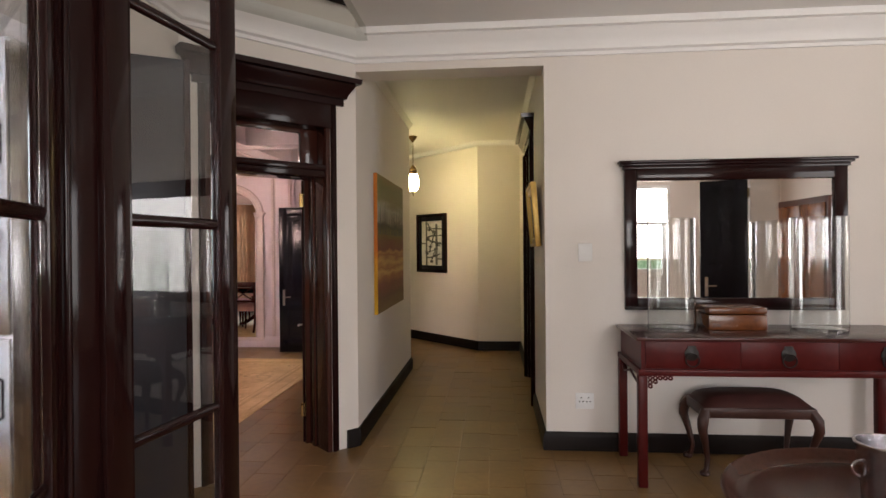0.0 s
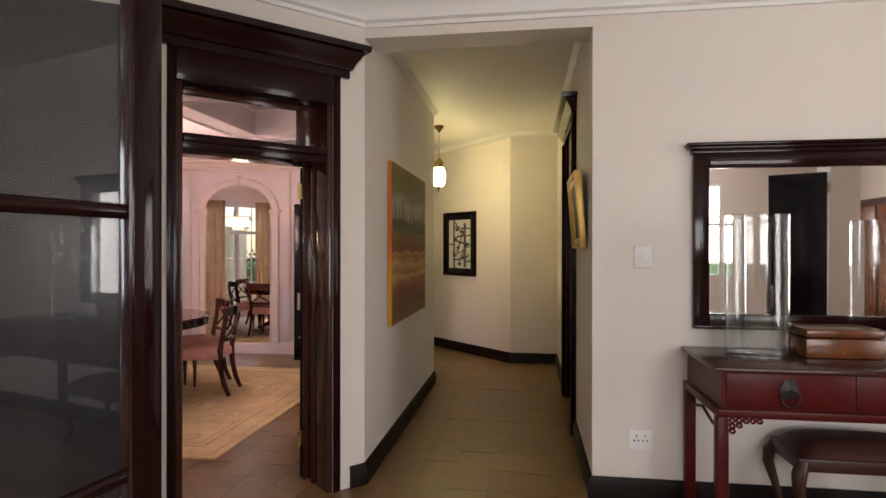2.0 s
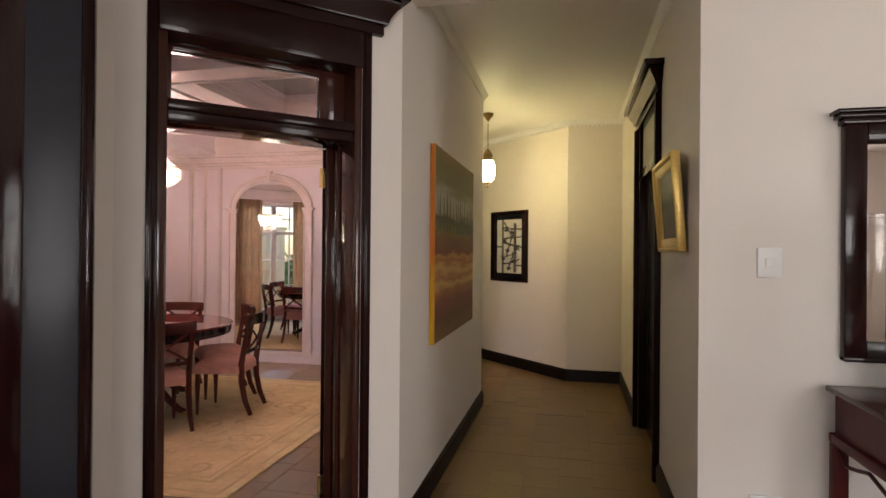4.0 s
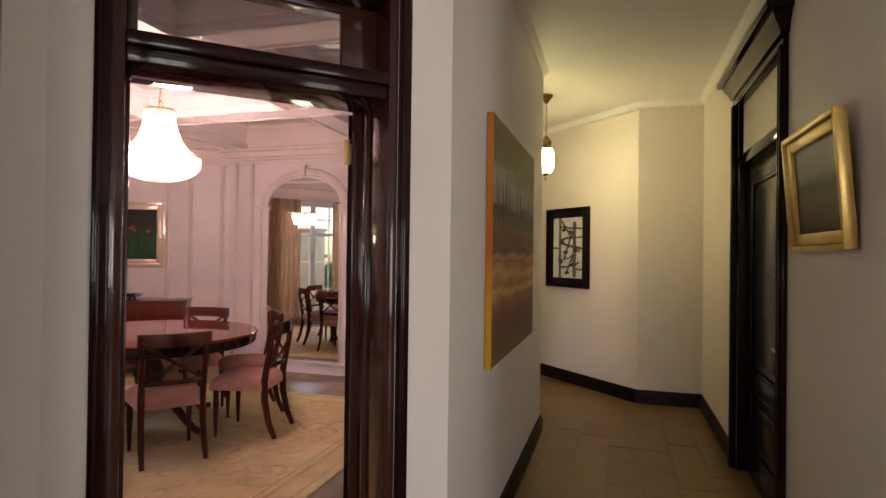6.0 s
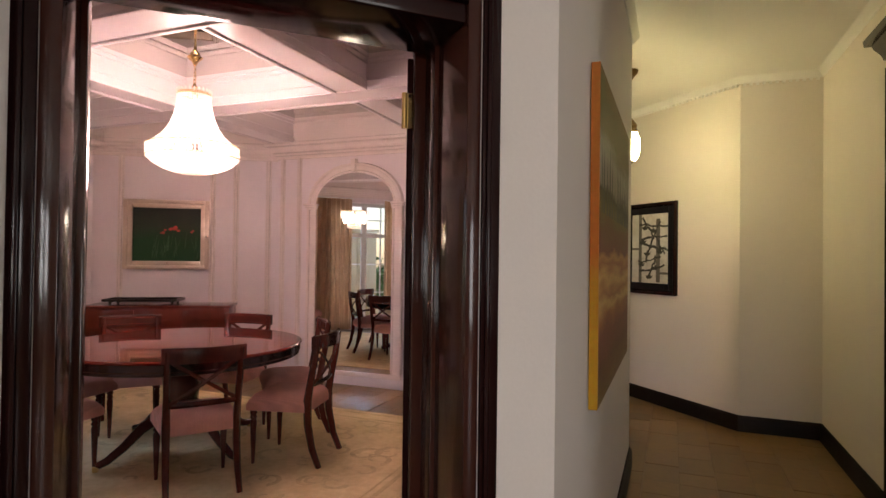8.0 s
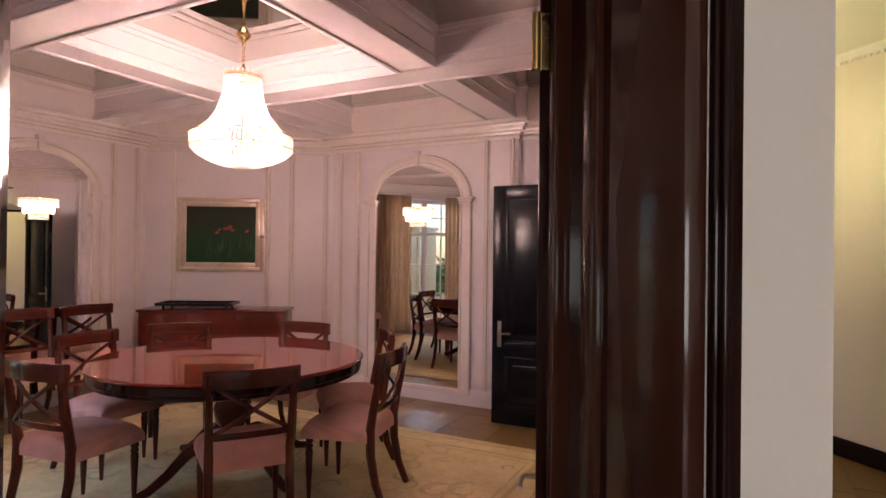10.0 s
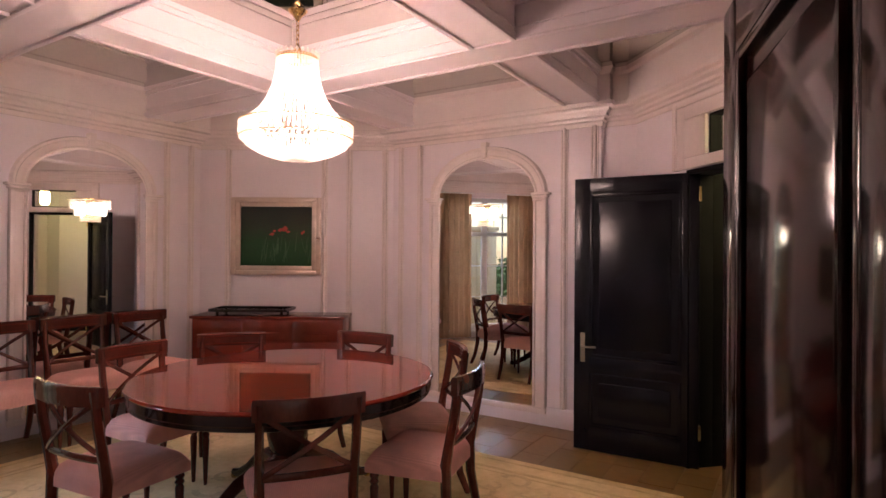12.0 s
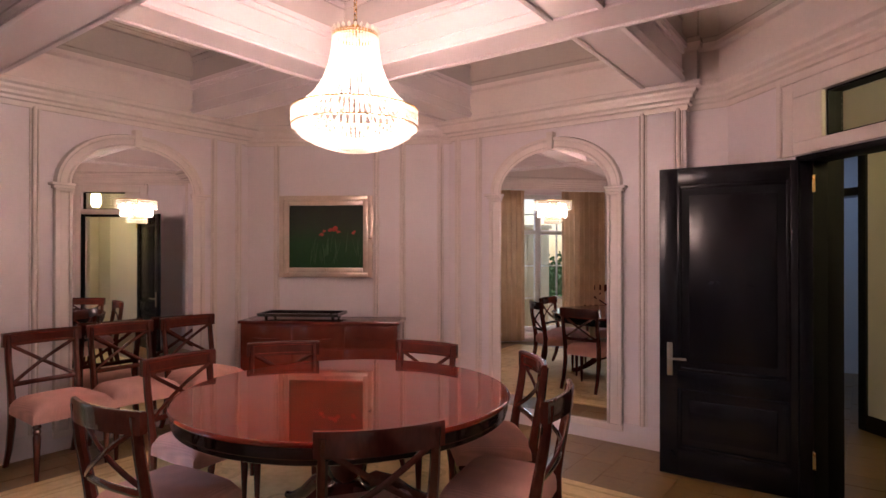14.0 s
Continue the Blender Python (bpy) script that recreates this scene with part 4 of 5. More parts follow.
# poppy painting
SILVER = mat("silver_gilt_frame", (0.66, 0.53, 0.44), 0.3, 0.75, vary=0.15, scale=12, fine=80, bump=0.08)
def art(name, stops, height, wobble=0.1, scale=3.0, axis="Z", dark=0.3, stretch=(1, 1, 1)):
    """A painted picture: bands of colour up the canvas, broken by brush-like noise."""
    m = bpy.data.materials.new(name)
    m.use_nodes = True
    nt = m.node_tree
    N, L = nt.nodes, nt.links.new
    p = N["Principled BSDF"]
    p.inputs["Roughness"].default_value, p.inputs["Specular IOR Level"].default_value = 0.5, 0.15
    tc, sep, no = N.new("ShaderNodeTexCoord"), N.new("ShaderNodeSeparateXYZ"), N.new("ShaderNodeTexNoise")
    mp = N.new("ShaderNodeMapping")
    mp.inputs["Scale"].default_value = stretch
    L(tc.outputs["Object"], mp.inputs["Vector"])
    L(mp.outputs[0], no.inputs["Vector"])
    no.inputs["Scale"].default_value, no.inputs["Detail"].default_value = scale, 6
    L(tc.outputs["Object"], sep.inputs[0])
    div = N.new("ShaderNodeMath")
    div.operation = "DIVIDE"
    L(sep.outputs[axis], div.inputs[0])
    div.inputs[1].default_value = height
    ma = N.new("ShaderNodeMath")
    ma.operation = "MULTIPLY_ADD"
    L(no.outputs["Fac"], ma.inputs[0])
    ma.inputs[1].default_value = wobble * 2
    L(div.outputs[0], ma.inputs[2])
    sub = N.new("ShaderNodeMath")
    sub.operation = "SUBTRACT"
    L(ma.outputs[0], sub.inputs[0])
    sub.inputs[1].default_value = wobble
    r = N.new("ShaderNodeValToRGB")
    L(sub.outputs[0], r.inputs["Fac"])
    els = r.color_ramp.elements
    els[0].position, els[0].color = stops[0][0], (*stops[0][1], 1)
    els[1].position, els[1].color = stops[-1][0], (*stops[-1][1], 1)
    for pos_, col in stops[1:-1]:
        e = els.new(pos_)
        e.color = (*col, 1)
    fine = N.new("ShaderNodeTexNoise")
    fine.inputs["Scale"].default_value = scale * 9
    L(mp.outputs[0], fine.inputs["Vector"])
    mx = N.new("ShaderNodeMix")
    mx.data_type, mx.blend_type = "RGBA", "MULTIPLY"
    mx.inputs[0].default_value = dark
    L(r.outputs["Color"], mx.inputs[6])
    L(fine.outputs["Color"], mx.inputs[7])
    L(mx.outputs[2], p.inputs["Base Color"])
    return m


pw, ph = 0.93, 0.8
pop = thing("painting", hang(Vector(OCT[4]) + dirn * 0.34, dirn, 1.24), "painting of red poppies on dark green in a silver-gilt frame", "painting")
b = B()
frame_rect(b, pw, ph, 0.045, 0.05)
part("outer_frame", b, SILVER, pop)
b = B()
frame_rect(b, pw - 0.09, ph - 0.09, 0.05, 0.035)
part("inner_frame", b, SILVER, pop, m=Matrix.Translation((0.045, 0, 0.045)))
b = B()
box(b, 0.094, pw - 0.094, -0.02, -0.002, 0.094, ph - 0.094)
canvas = part("canvas", b, art("poppy_field", [(0.1, (0.026, 0.075, 0.032)), (0.4, (0.03, 0.08, 0.034)), (0.62, (0.045, 0.06, 0.038)), (0.9, (0.034, 0.038, 0.034))], ph, 0.12, 5), pop, "dark green painted ground")
POPPY = mat("poppy_red_paint", (0.34, 0.03, 0.02), 0.5, vary=0.4, scale=20)
STEM = mat("poppy_stem_paint", (0.04, 0.1, 0.042), 0.5, vary=0.4, scale=20)
random.seed(4)
b = B()
for i in range(34):
    x, z0 = random.uniform(0.3, 0.82), random.uniform(0.12, 0.26)
    h, lean, w = random.uniform(0.08, 0.2), random.uniform(-0.04, 0.04), random.uniform(0.0015, 0.004)
    b.faces.new([b.verts.new(p) for p in ((x - w, -0.0212, z0), (x + w, -0.0212, z0), (x + lean + w * 0.5, -0.0212, z0 + h), (x + lean - w * 0.5, -0.0212, z0 + h))])
part("stems", b, STEM, canvas, "pale green painted stems")
for x, z, r in ((0.42, 0.425, 0.022), (0.45, 0.45, 0.018), (0.505, 0.46, 0.026), (0.555, 0.475, 0.03), (0.585, 0.45, 0.02), (0.745, 0.44, 0.022)):
    for k in range(3):
        dx, dz = random.uniform(-0.5, 0.5) * r, random.uniform(-0.4, 0.4) * r
        b = B()
        c0 = b.verts.new((x + dx, -0.0235 - 0.0004 * k, z + dz))
        vs = [b.verts.new((x + dx + r * random.uniform(0.4, 1.0) * math.cos(a * 0.628), -0.0222 - 0.0004 * k, z + dz + r * random.uniform(0.35, 0.8) * math.sin(a * 0.628))) for a in range(10)]
        for i in range(10):
            b.faces.new((c0, vs[i], vs[(i + 1) % 10]))
        part("poppy", b, POPPY, canvas)

# chandelier
KX, KY = -3.97, 5.98
ch = thing("chandelier", pose(KX, KY, 0), "lit crystal bead chandelier with gilt rings hanging on a chain", "chandelier")
CRYSTAL = bpy.data.materials.new("crystal_beads")
CRYSTAL.use_nodes = True
nt = CRYSTAL.node_tree
p = nt.nodes["Principled BSDF"]
p.inputs["Base Color"].default_value = (0.95, 0.93, 0.9, 1)
p.inputs["Roughness"].default_value = 0.08
p.inputs["IOR"].default_value = 1.5
tr = nt.nodes.new("ShaderNodeBsdfTranslucent")
tr.inputs["Color"].default_value = (0.95, 0.9, 0.86, 1)
ms = nt.nodes.new("ShaderNodeMixShader")
ms.inputs[0].default_value = 0.6
nt.links.new(p.outputs[0], ms.inputs[1])
nt.links.new(tr.outputs[0], ms.inputs[2])
nt.links.new(ms.outputs[0], nt.nodes["Material Output"].inputs["Surface"])


def beads(paths, r, gap, material, name, squash=1.0):
    """Strings of small faceted beads along polylines, as one mesh."""
    verts, faces = [], []
    for path in paths:
        path = [Vector(q) for q in path]
        lens = [0]
        for a, c in zip(path, path[1:]):
            lens.append(lens[-1] + (c - a).length)
        k = 0
        n = int(lens[-1] / gap)
        for i in range(n + 1):
            s = min(i * gap, lens[-1] - 1e-6)
            while k < len(path) - 2 and lens[k + 1] < s:
                k += 1
            u = (s - lens[k]) / max(1e-9, lens[k + 1] - lens[k])
            c = path[k].lerp(path[k + 1], u)
            base = len(verts)
            for dx, dy, dz in ((r, 0, 0), (0, r, 0), (-r, 0, 0), (0, -r, 0), (0, 0, r * squash), (0, 0, -r * squash)):
                verts.append((c.x + dx, c.y + dy, c.z + dz))
            for a0, a1 in ((0, 1), (1, 2), (2, 3), (3, 0)):
                faces.append((base + a0, base + a1, base + 4))
                faces.append((base + a1, base + a0, base + 5))
    me = bpy.data.meshes.new(name)
    me.from_pydata(verts, [], faces)
    me.materials.append(material)
    ob = new(name, me)
    return ob


def ring_pts(prof, a):
    return [(r * math.cos(a), r * math.sin(a), z) for r, z in prof]


BELL = [(0.112, 2.575), (0.116, 2.5), (0.132, 2.42), (0.163, 2.34), (0.208, 2.275), (0.262, 2.225), (0.303, 2.2)]
BOWL = [(0.306, 2.115), (0.27, 2.075), (0.205, 2.04), (0.12, 2.012), (0.02, 2.0)]
for nm, prof, n, r, g in (("bead_bell", BELL, 46, 0.008, 0.0125), ("bead_bowl", BOWL, 60, 0.0085, 0.0135)):
    o = beads([ring_pts(prof, 2 * math.pi * i / n) for i in range(n)], r, g, CRYSTAL, nm)
    o.parent = ch
    o["label"] = "strings of clear crystal beads"
o = beads([[(0.31 * math.cos(2 * math.pi * i / 84), 0.31 * math.sin(2 * math.pi * i / 84), z) for z in (2.19, 2.115)] for i in range(96)], 0.009, 0.023, CRYSTAL, "fringe", 1.9)
o.parent = ch
o = beads([[(0.116 * math.cos(2 * math.pi * i / 24), 0.116 * math.sin(2 * math.pi * i / 24), z) for z in (2.595, 2.6)] for i in range(24)], 0.013, 0.02, CRYSTAL, "crown_beads", 1.3)
o.parent = ch
GILT = mat("bright_gilt_brass", (0.8, 0.58, 0.28), 0.22, 1.0, vary=0.15, scale=20)
for r, z, h in ((0.112, 2.575, 0.016), (0.312, 2.2, 0.007), (0.313, 2.118, 0.005)):
    b = B()
    lathe(b, [(r - 0.004, z - h / 2), (r + 0.004, z - h / 2), (r + 0.004, z + h / 2), (r - 0.004, z + h / 2), (r - 0.004, z - h / 2)], 40)
    part("ring", b, GILT, ch, "gilt metal ring")
b = B()
lathe(b, [(0, 2.58), (0.012, 2.58), (0.012, 2.62), (0.02, 2.63), (0.012, 2.64), (0.008, 2.66), (0, 2.66)], 16)
for i in range(3):
    a = 2 * math.pi * i / 3
    tube(b, [(0, 0, 2.6), (0.11 * math.cos(a), 0.11 * math.sin(a), 2.575)], 0.005, 6)
part("hub", b, GILT, ch)
b = B()
for i in range(5):
    z = 2.67 + i * 0.026
    pts = [(0.009 * math.cos(t) if i % 2 else 0, 0 if i % 2 else 0.009 * math.cos(t), z + 0.016 * math.sin(t)) for t in [2 * math.pi * q / 10 for q in range(11)]]
    tube(b, pts, 0.0028, 6)
part("chain", b, GILT, ch)
b = B()
lathe(b, [(0, 2.79), (0.012, 2.79), (0.02, 2.81), (0.045, 2.83), (0.055, 2.845), (0.04, 2.855), (0.03, 2.88), (0.012, 2.9), (0.01, 2.93), (0.006, 2.985), (0, 2.985)], 24)
part("canopy", b, GILT, ch)
BULB = glow("bulb_glow", (1.0, 0.84, 0.7), 40)
for i in range(8):
    a = 2 * math.pi * (i + 0.5) / 8
    b = B()
    lathe(b, [(0, 0), (0.014, 0.012), (0.018, 0.03), (0.012, 0.06), (0, 0.08)], 12, pose(0.24 * math.cos(a), 0.24 * math.sin(a), 2.13))
    part("bulb", b, BULB, ch, "glowing lamp bulb")
for i in range(3):
    a = 2 * math.pi * i / 3
    b = B()
    lathe(b, [(0, 0), (0.014, 0.012), (0.018, 0.03), (0.012, 0.06), (0, 0.08)], 12, pose(0.06 * math.cos(a), 0.06 * math.sin(a), 2.42))
    part("bulb", b, BULB, ch, "glowing lamp bulb")

# crystal wall lights fixed to the two arched mirrors
SBULB = glow("sconce_glow", (1.0, 0.86, 0.72), 30)


def wall_sconce(m):
    """Half-round tiers of hanging crystals; local x along the wall, -y out of it."""
    t = thing("wall_sconce", m, "lit tiered crystal wall light fixed to the arched mirror", "wall light", "crystal wall lights on the mirrors")
    b = B()
    box(b, -0.05, 0.05, -0.012, 0, -0.07, 0.09, 0.004)
    part("back_plate", b, GILT, t)
    for r, z0, z1, n in ((0.155, 0.08, 0.0, 34), (0.12, 0.0, -0.055, 26), (0.075, -0.055, -0.1, 18)):
        o = beads([[(r * math.cos(math.pi * i / n), -0.01 - 0.75 * r * math.sin(math.pi * i / n), z) for z in (z0, z1)] for i in range(n + 1)], 0.0075, 0.02, CRYSTAL, "crystal_tier", 1.4)
        o.parent = t
        b = B()
        tube(b, [(r * math.cos(math.pi * i / 20), -0.01 - 0.75 * r * math.sin(math.pi * i / 20), z0 + 0.006) for i in range(21)], 0.0045, 6)
        part("ring", b, GILT, t, "gilt metal ring")
    for x in (-0.085, 0.0, 0.085):
        b = B()
        lathe(b, [(0, -0.05), (0.014, -0.045), (0.022, -0.01), (0.02, 0.03), (0.008, 0.06), (0, 0.07)], 12, pose(x, -0.055, 0.0))
        part("bulb", b, SBULB, t, "glowing lamp bulb")


wall_sconce(hang((AN_C + 0.0, ARCH_N - 0.028), (1, 0), 1.83))
wall_sconce(hang((ARCH_W + 0.028, AW_C), (0, 1), 1.83))

# windows and curtains on the garden side
FRAMEW = mat("white_window_paint", (0.8, 0.79, 0.76), 0.4, vary=0.03)
CURT = mat("gold_beige_curtain", (0.62, 0.43, 0.28), 0.8, vary=0.15, scale=5, fine=140, bump=0.25)
def garden_window(name, m, a, c, z0, z1):
    """A white casement in the opening a..c; local x along the wall, +y into the room."""
    w = new(name)
    tagged(w, "tall white casement window with glazing bars", "window", kind="structure")
    b = B()
    for x0, x1, q0, q1 in ((a, a + 0.06, z0, z1), (c - 0.06, c, z0, z1), (a, c, z0, z0 + 0.07), (a, c, z1 - 0.07, z1), ((a + c) / 2 - 0.05, (a + c) / 2 + 0.05, z0, z1), (a, c, 1.78, 1.85)):
        box(b, x0, x1, -0.18, -0.11, q0, q1, 0.004, m)
    part("window_frame", b, FRAMEW, w)
    for x in (a + (c - a) * 0.25, a + (c - a) * 0.75):
        b = B()
        box(b, x - 0.012, x + 0.012, -0.155, -0.13, z0, z1, 0, m)
        part("glazing_bar", b, FRAMEW, w)
    for z in (0.7, 1.25, 2.12):
        b = B()
        box(b, a, c, -0.153, -0.132, z - 0.01, z + 0.01, 0, m)
        part("glazing_bar", b, FRAMEW, w)
    b = B()
    box(b, a + 0.05, c - 0.05, -0.146, -0.142, z0 + 0.06, z1 - 0.06, 0, m)
    part("pane", b, GLASS, w, "clear window glass").visible_shadow = False
    b = B()
    box(b, a - 0.02, c + 0.02, -0.12, 0.05, z0 - 0.04, z0, 0.005, m)
    part("window_sill", b, FRAMEW, w)
    return w


garden_window("window_1", SW_M, 0.45, 1.85, 0.15, 2.45)
garden_window("window_2", S_M, 0.35, 1.95, 0.15, 2.45)


def curtain(m, x0, x1, label="gold-beige curtain drawn aside, hanging in deep folds"):
    c = thing("curtain", m, label, "curtain", "dining-room curtains")
    b = B()
    n = 56
    rows = []
    for i in range(n + 1):
        u = i / n
        x = x0 + (x1 - x0) * u
        d = 0.085 + 0.035 * math.sin(u * (x1 - x0) * 70) + 0.012 * math.sin(u * 23)
        rows.append([b.verts.new((x, d * k, z)) for z, k in ((0.02, 1.15), (0.8, 1.05), (1.6, 1.0), (2.5, 0.9))])
    for r, s in zip(rows, rows[1:]):
        for j in range(3):
            b.faces.new((r[j], s[j], s[j + 1], r[j + 1]))
    bmesh.ops.solidify(b, geom=b.faces[:], thickness=0.004)
    part("cloth", b, CURT, c)
    b = B()
    tube(b, [(x0 - 0.03, 0.09, 2.51), (x1 + 0.03, 0.09, 2.51)], 0.012, 8)
    part("rail", b, FRAMEW, c)
    return c


curtain(SW_M, 0.12, 0.84)
curtain(SW_M, 1.5, 2.3)
curtain(S_M, 0.05, 0.5)
curtain(S_M, 1.8, 2.1)

# garden outside
GRASS = mat("lawn_green", (0.07, 0.16, 0.035), 0.9, vary=0.4, scale=1.5, fine=60, bump=0.3)
b = B()
box(b, -60, 60, -60, 2.4, -0.5, -0.31)
structure("ground", b, GRASS, "green lawn outside the windows", "lawn")
b = B()
random.seed(11)
vs, fs = [], []
for i in range(5000):
    x, y, z = random.uniform(-19, -6), random.gauss(-8.0, 0.8), random.uniform(-0.3, 1.5) * random.uniform(0.5, 1)
    if x < -11:
        y += (-11 - x) * 0.9
    k = len(vs)
    s, a, t = random.uniform(0.05, 0.13), random.uniform(0, 6.28), random.uniform(-0.8, 0.8)
    ux, uy = math.cos(a) * s, math.sin(a) * s
    vs += [(x - ux, y - uy, z), (x, y + 0.02, z - s * 0.6), (x + ux, y + uy, z + t * s), (x, y, z + s * 0.8)]
    fs.append((k, k + 1, k + 2, k + 3))
me = bpy.data.meshes.new("hedge")
me.from_pydata(vs, [], fs)
me.materials.append(mat("hedge_leaf", (0.06, 0.13, 0.03), 0.6, vary=0.5, scale=3, fine=20, bump=0))
tagged(new("hedge", me), "leafy green garden hedge", "hedge", kind="stuff")
b.free()
CAB = mat("pale_sage_cabinet_paint", (0.55, 0.47, 0.3), 0.5, vary=0.12, scale=3)
cab = thing("garden_cabinet", pose(-7.0, 2.6, -0.02, 0, 0, 135), "pale painted two-door cabinet standing outside the window", "cabinet")
b = B()
box(b, -0.45, 0.45, -0.25, 0.25, -0.3, 1.95, 0.01)
box(b, -0.49, 0.49, -0.29, 0.29, 1.95, 2.02, 0.01)
part("body", b, CAB, cab)
for k in (-1, 1):
    b = B()
    box(b, min(k * 0.02, k * 0.42), max(k * 0.02, k * 0.42), -0.275, -0.25, 0.1, 1.88, 0.008)
    d = part("cabinet_door", b, CAB, cab)
    b = B()
    lathe(b, [(0, 0), (0.016, 0.01), (0.016, 0.025), (0, 0.035)], 10, Matrix.Translation((k * 0.06, -0.275, 1.0)) @ Matrix.Rotation(math.pi / 2, 4, "X"))
    part("knob", b, BRASS, d)

# ---- foyer things ----
# mirror over the console
fm = thing("wall_mirror", hang((0.93, FOYER_N), (1, 0), 1.02), "wide wall mirror in a dark wooden frame with a moulded top", "mirror")
MW, MH = 1.5, 1.05
b = B()
frame_rect(b, MW, MH - 0.05, 0.085, 0.045)
box(b, 0.0, MW, -0.055, 0, 0.0, 0.02, 0.004)
part("frame", b, MAHOG, fm)
b = B()
for z0, z1, o in ((MH - 0.055, MH - 0.03, 0.012), (MH - 0.03, MH - 0.012, 0.03), (MH - 0.012, MH + 0.004, 0.045)):
    box(b, -o, MW + o, -0.045 - o, 0, z0, z1, 0.003)
part("cornice", b, MAHOG, fm)
b = B()
box(b, 0.08, MW - 0.08, -0.02, -0.012, 0.08, MH - 0.13)
part("glass", b, MIRROR, fm, "silvered mirror glass")

# red lacquer console
con = thing("console_table", pose(0.87, 3.6, 0), "red lacquer console table with carved corners and iron drawer rings", "table")
CW, CD, CH = 1.76, 0.6, 0.92
TOPM = mat("worn_dark_lacquer_top", (0.05, 0.013, 0.01), 0.22, vary=0.35, scale=2.5, fine=30, bump=0.03, spec=0.3)
b = B()
box(b, -0.012, CW + 0.012, -0.012, CD, CH - 0.022, CH, 0.006)
part("top", b, TOPM, con)
b = B()
box(b, 0.02, CW - 0.02, 0.012, CD - 0.02, CH - 0.2, CH - 0.022)
part("body", b, LACQ, con)
b = B()
for y0, y1 in ((-0.006, 0.02), (CD - 0.03, CD - 0.004)):
    box(b, 0.0, CW, y0, y1, CH - 0.235, CH - 0.195, 0.005)
for x0, x1 in ((0.0, 0.025), (CW - 0.025, CW)):
    box(b, x0, x1, 0.02, CD - 0.03, CH - 0.235, CH - 0.195, 0.005)
part("waist_rail", b, LACQ, con)
for x in (0.0, CW - 0.055):
    for y in (0.0, CD - 0.065):
        b = B()
        box(b, x, x + 0.055, y, y + 0.055, 0, CH - 0.235, 0.006)
        part("leg", b, LACQ, con)
IRON = mat("dark_iron", (0.03, 0.027, 0.025), 0.45, 0.8, vary=0.3, scale=15)
for i in range(3):
    x0 = 0.045 + i * 0.558
    b = B()
    box(b, x0, x0 + 0.554, 0.006, 0.014, CH - 0.19, CH - 0.026, 0.0015)
    d = part("drawer", b, LACQ, con)
    b = B()
    lathe(b, [(0, 0), (0.042, 0), (0.042, 0.004), (0.015, 0.01), (0, 0.014)], 18, Matrix.Translation((x0 + 0.27, 0.002, CH - 0.1)) @ Matrix.Rotation(math.pi / 2, 4, "X"))
    box(b, x0 + 0.245, x0 + 0.295, -0.004, 0.002, CH - 0.125, CH - 0.05, 0.002)
    h = part("back_plate", b, IRON, d, "dark iron back plate")
    b = B()
    tube(b, [(x0 + 0.27 + 0.04 * math.cos(a), -0.016, CH - 0.135 + 0.04 * math.sin(a)) for a in [2 * math.pi * q / 18 for q in range(19)]], 0.0045, 6)
    part("ring_pull", b, IRON, h, "iron ring pull")
for k in (0, 1):
    # fretted spandrels under the rail
    for y in (0.008,):
        b = B()
        for j, (u, v) in enumerate(((0.0, 0.0), (0.03, 0.0), (0.06, 0.0), (0.09, 0.0), (0.12, 0.0), (0.0, 0.026), (0.03, 0.022), (0.0, 0.05))):
            xx = 0.06 + u if k == 0 else CW - 0.06 - u
            lathe(b, [(0.006, -0.006), (0.015, -0.006), (0.015, 0.006), (0.006, 0.006), (0.006, -0.006)], 8, Matrix.Translation((xx + (0.012 if k == 0 else -0.012), y + 0.004, CH - 0.25 - v)) @ Matrix.Rotation(math.pi / 2, 4, "X"))
        part("fretwork", b, LACQ, con, "carved fretwork bracket")
for x in (0.012, CW - 0.03):
    for f in (lambda v: v, lambda v: CD - v):
        b = B()
        tube(b, [(x + 0.01, f(0.06), CH - 0.26), (x + 0.01, f(0.12), CH - 0.3), (x + 0.01, f(0.2), CH - 0.285), (x + 0.01, f(0.3), CH - 0.26)], 0.008, 6)
        part("side_bracket", b, LACQ, con)


def glass_cylinder(x, y, r, h):
    t = thing("glass_vase", pose(x, y, CH + 0.0005), "tall clear glass cylinder vase on the console", "vase", "glass cylinders on the console")
    b = B()
    lathe(b, [(r - 0.004, 0.002), (r, 0.004), (r, h - 0.002), (r - 0.002, h), (r - 0.004, h - 0.002), (r - 0.004, 0.002)], 64)
    part("glass_wall", b, GLASS, t)
    b = B()
    lathe(b, [(0, 0), (r - 0.012, 0), (r - 0.006, 0.004), (r - 0.006, 0.009), (r - 0.012, 0.012), (0, 0.01)], 48)
    part("base", b, GLASS, t)
    return t


glass_cylinder(1.165, 3.93, 0.15, 0.73)
glass_cylinder(2.09, 3.93, 0.165, 0.73)
BURL = mat("burl_wood", (0.15, 0.046, 0.011), 0.25, vary=0.5, scale=9, fine=40, bump=0.03, second=(0.06, 0.017, 0.006))
wb = thing("wooden_box", pose(1.39, 3.9, CH + 0.0005), "polished burl wood box on the console", "box")
b = B()
box(b, 0, 0.37, 0, 0.24, 0, 0.1, 0.008)
part("body", b, BURL, wb)
b = B()
box(b, -0.002, 0.372, -0.002, 0.242, 0.103, 0.15, 0.014)
part("lid", b, BURL, wb)

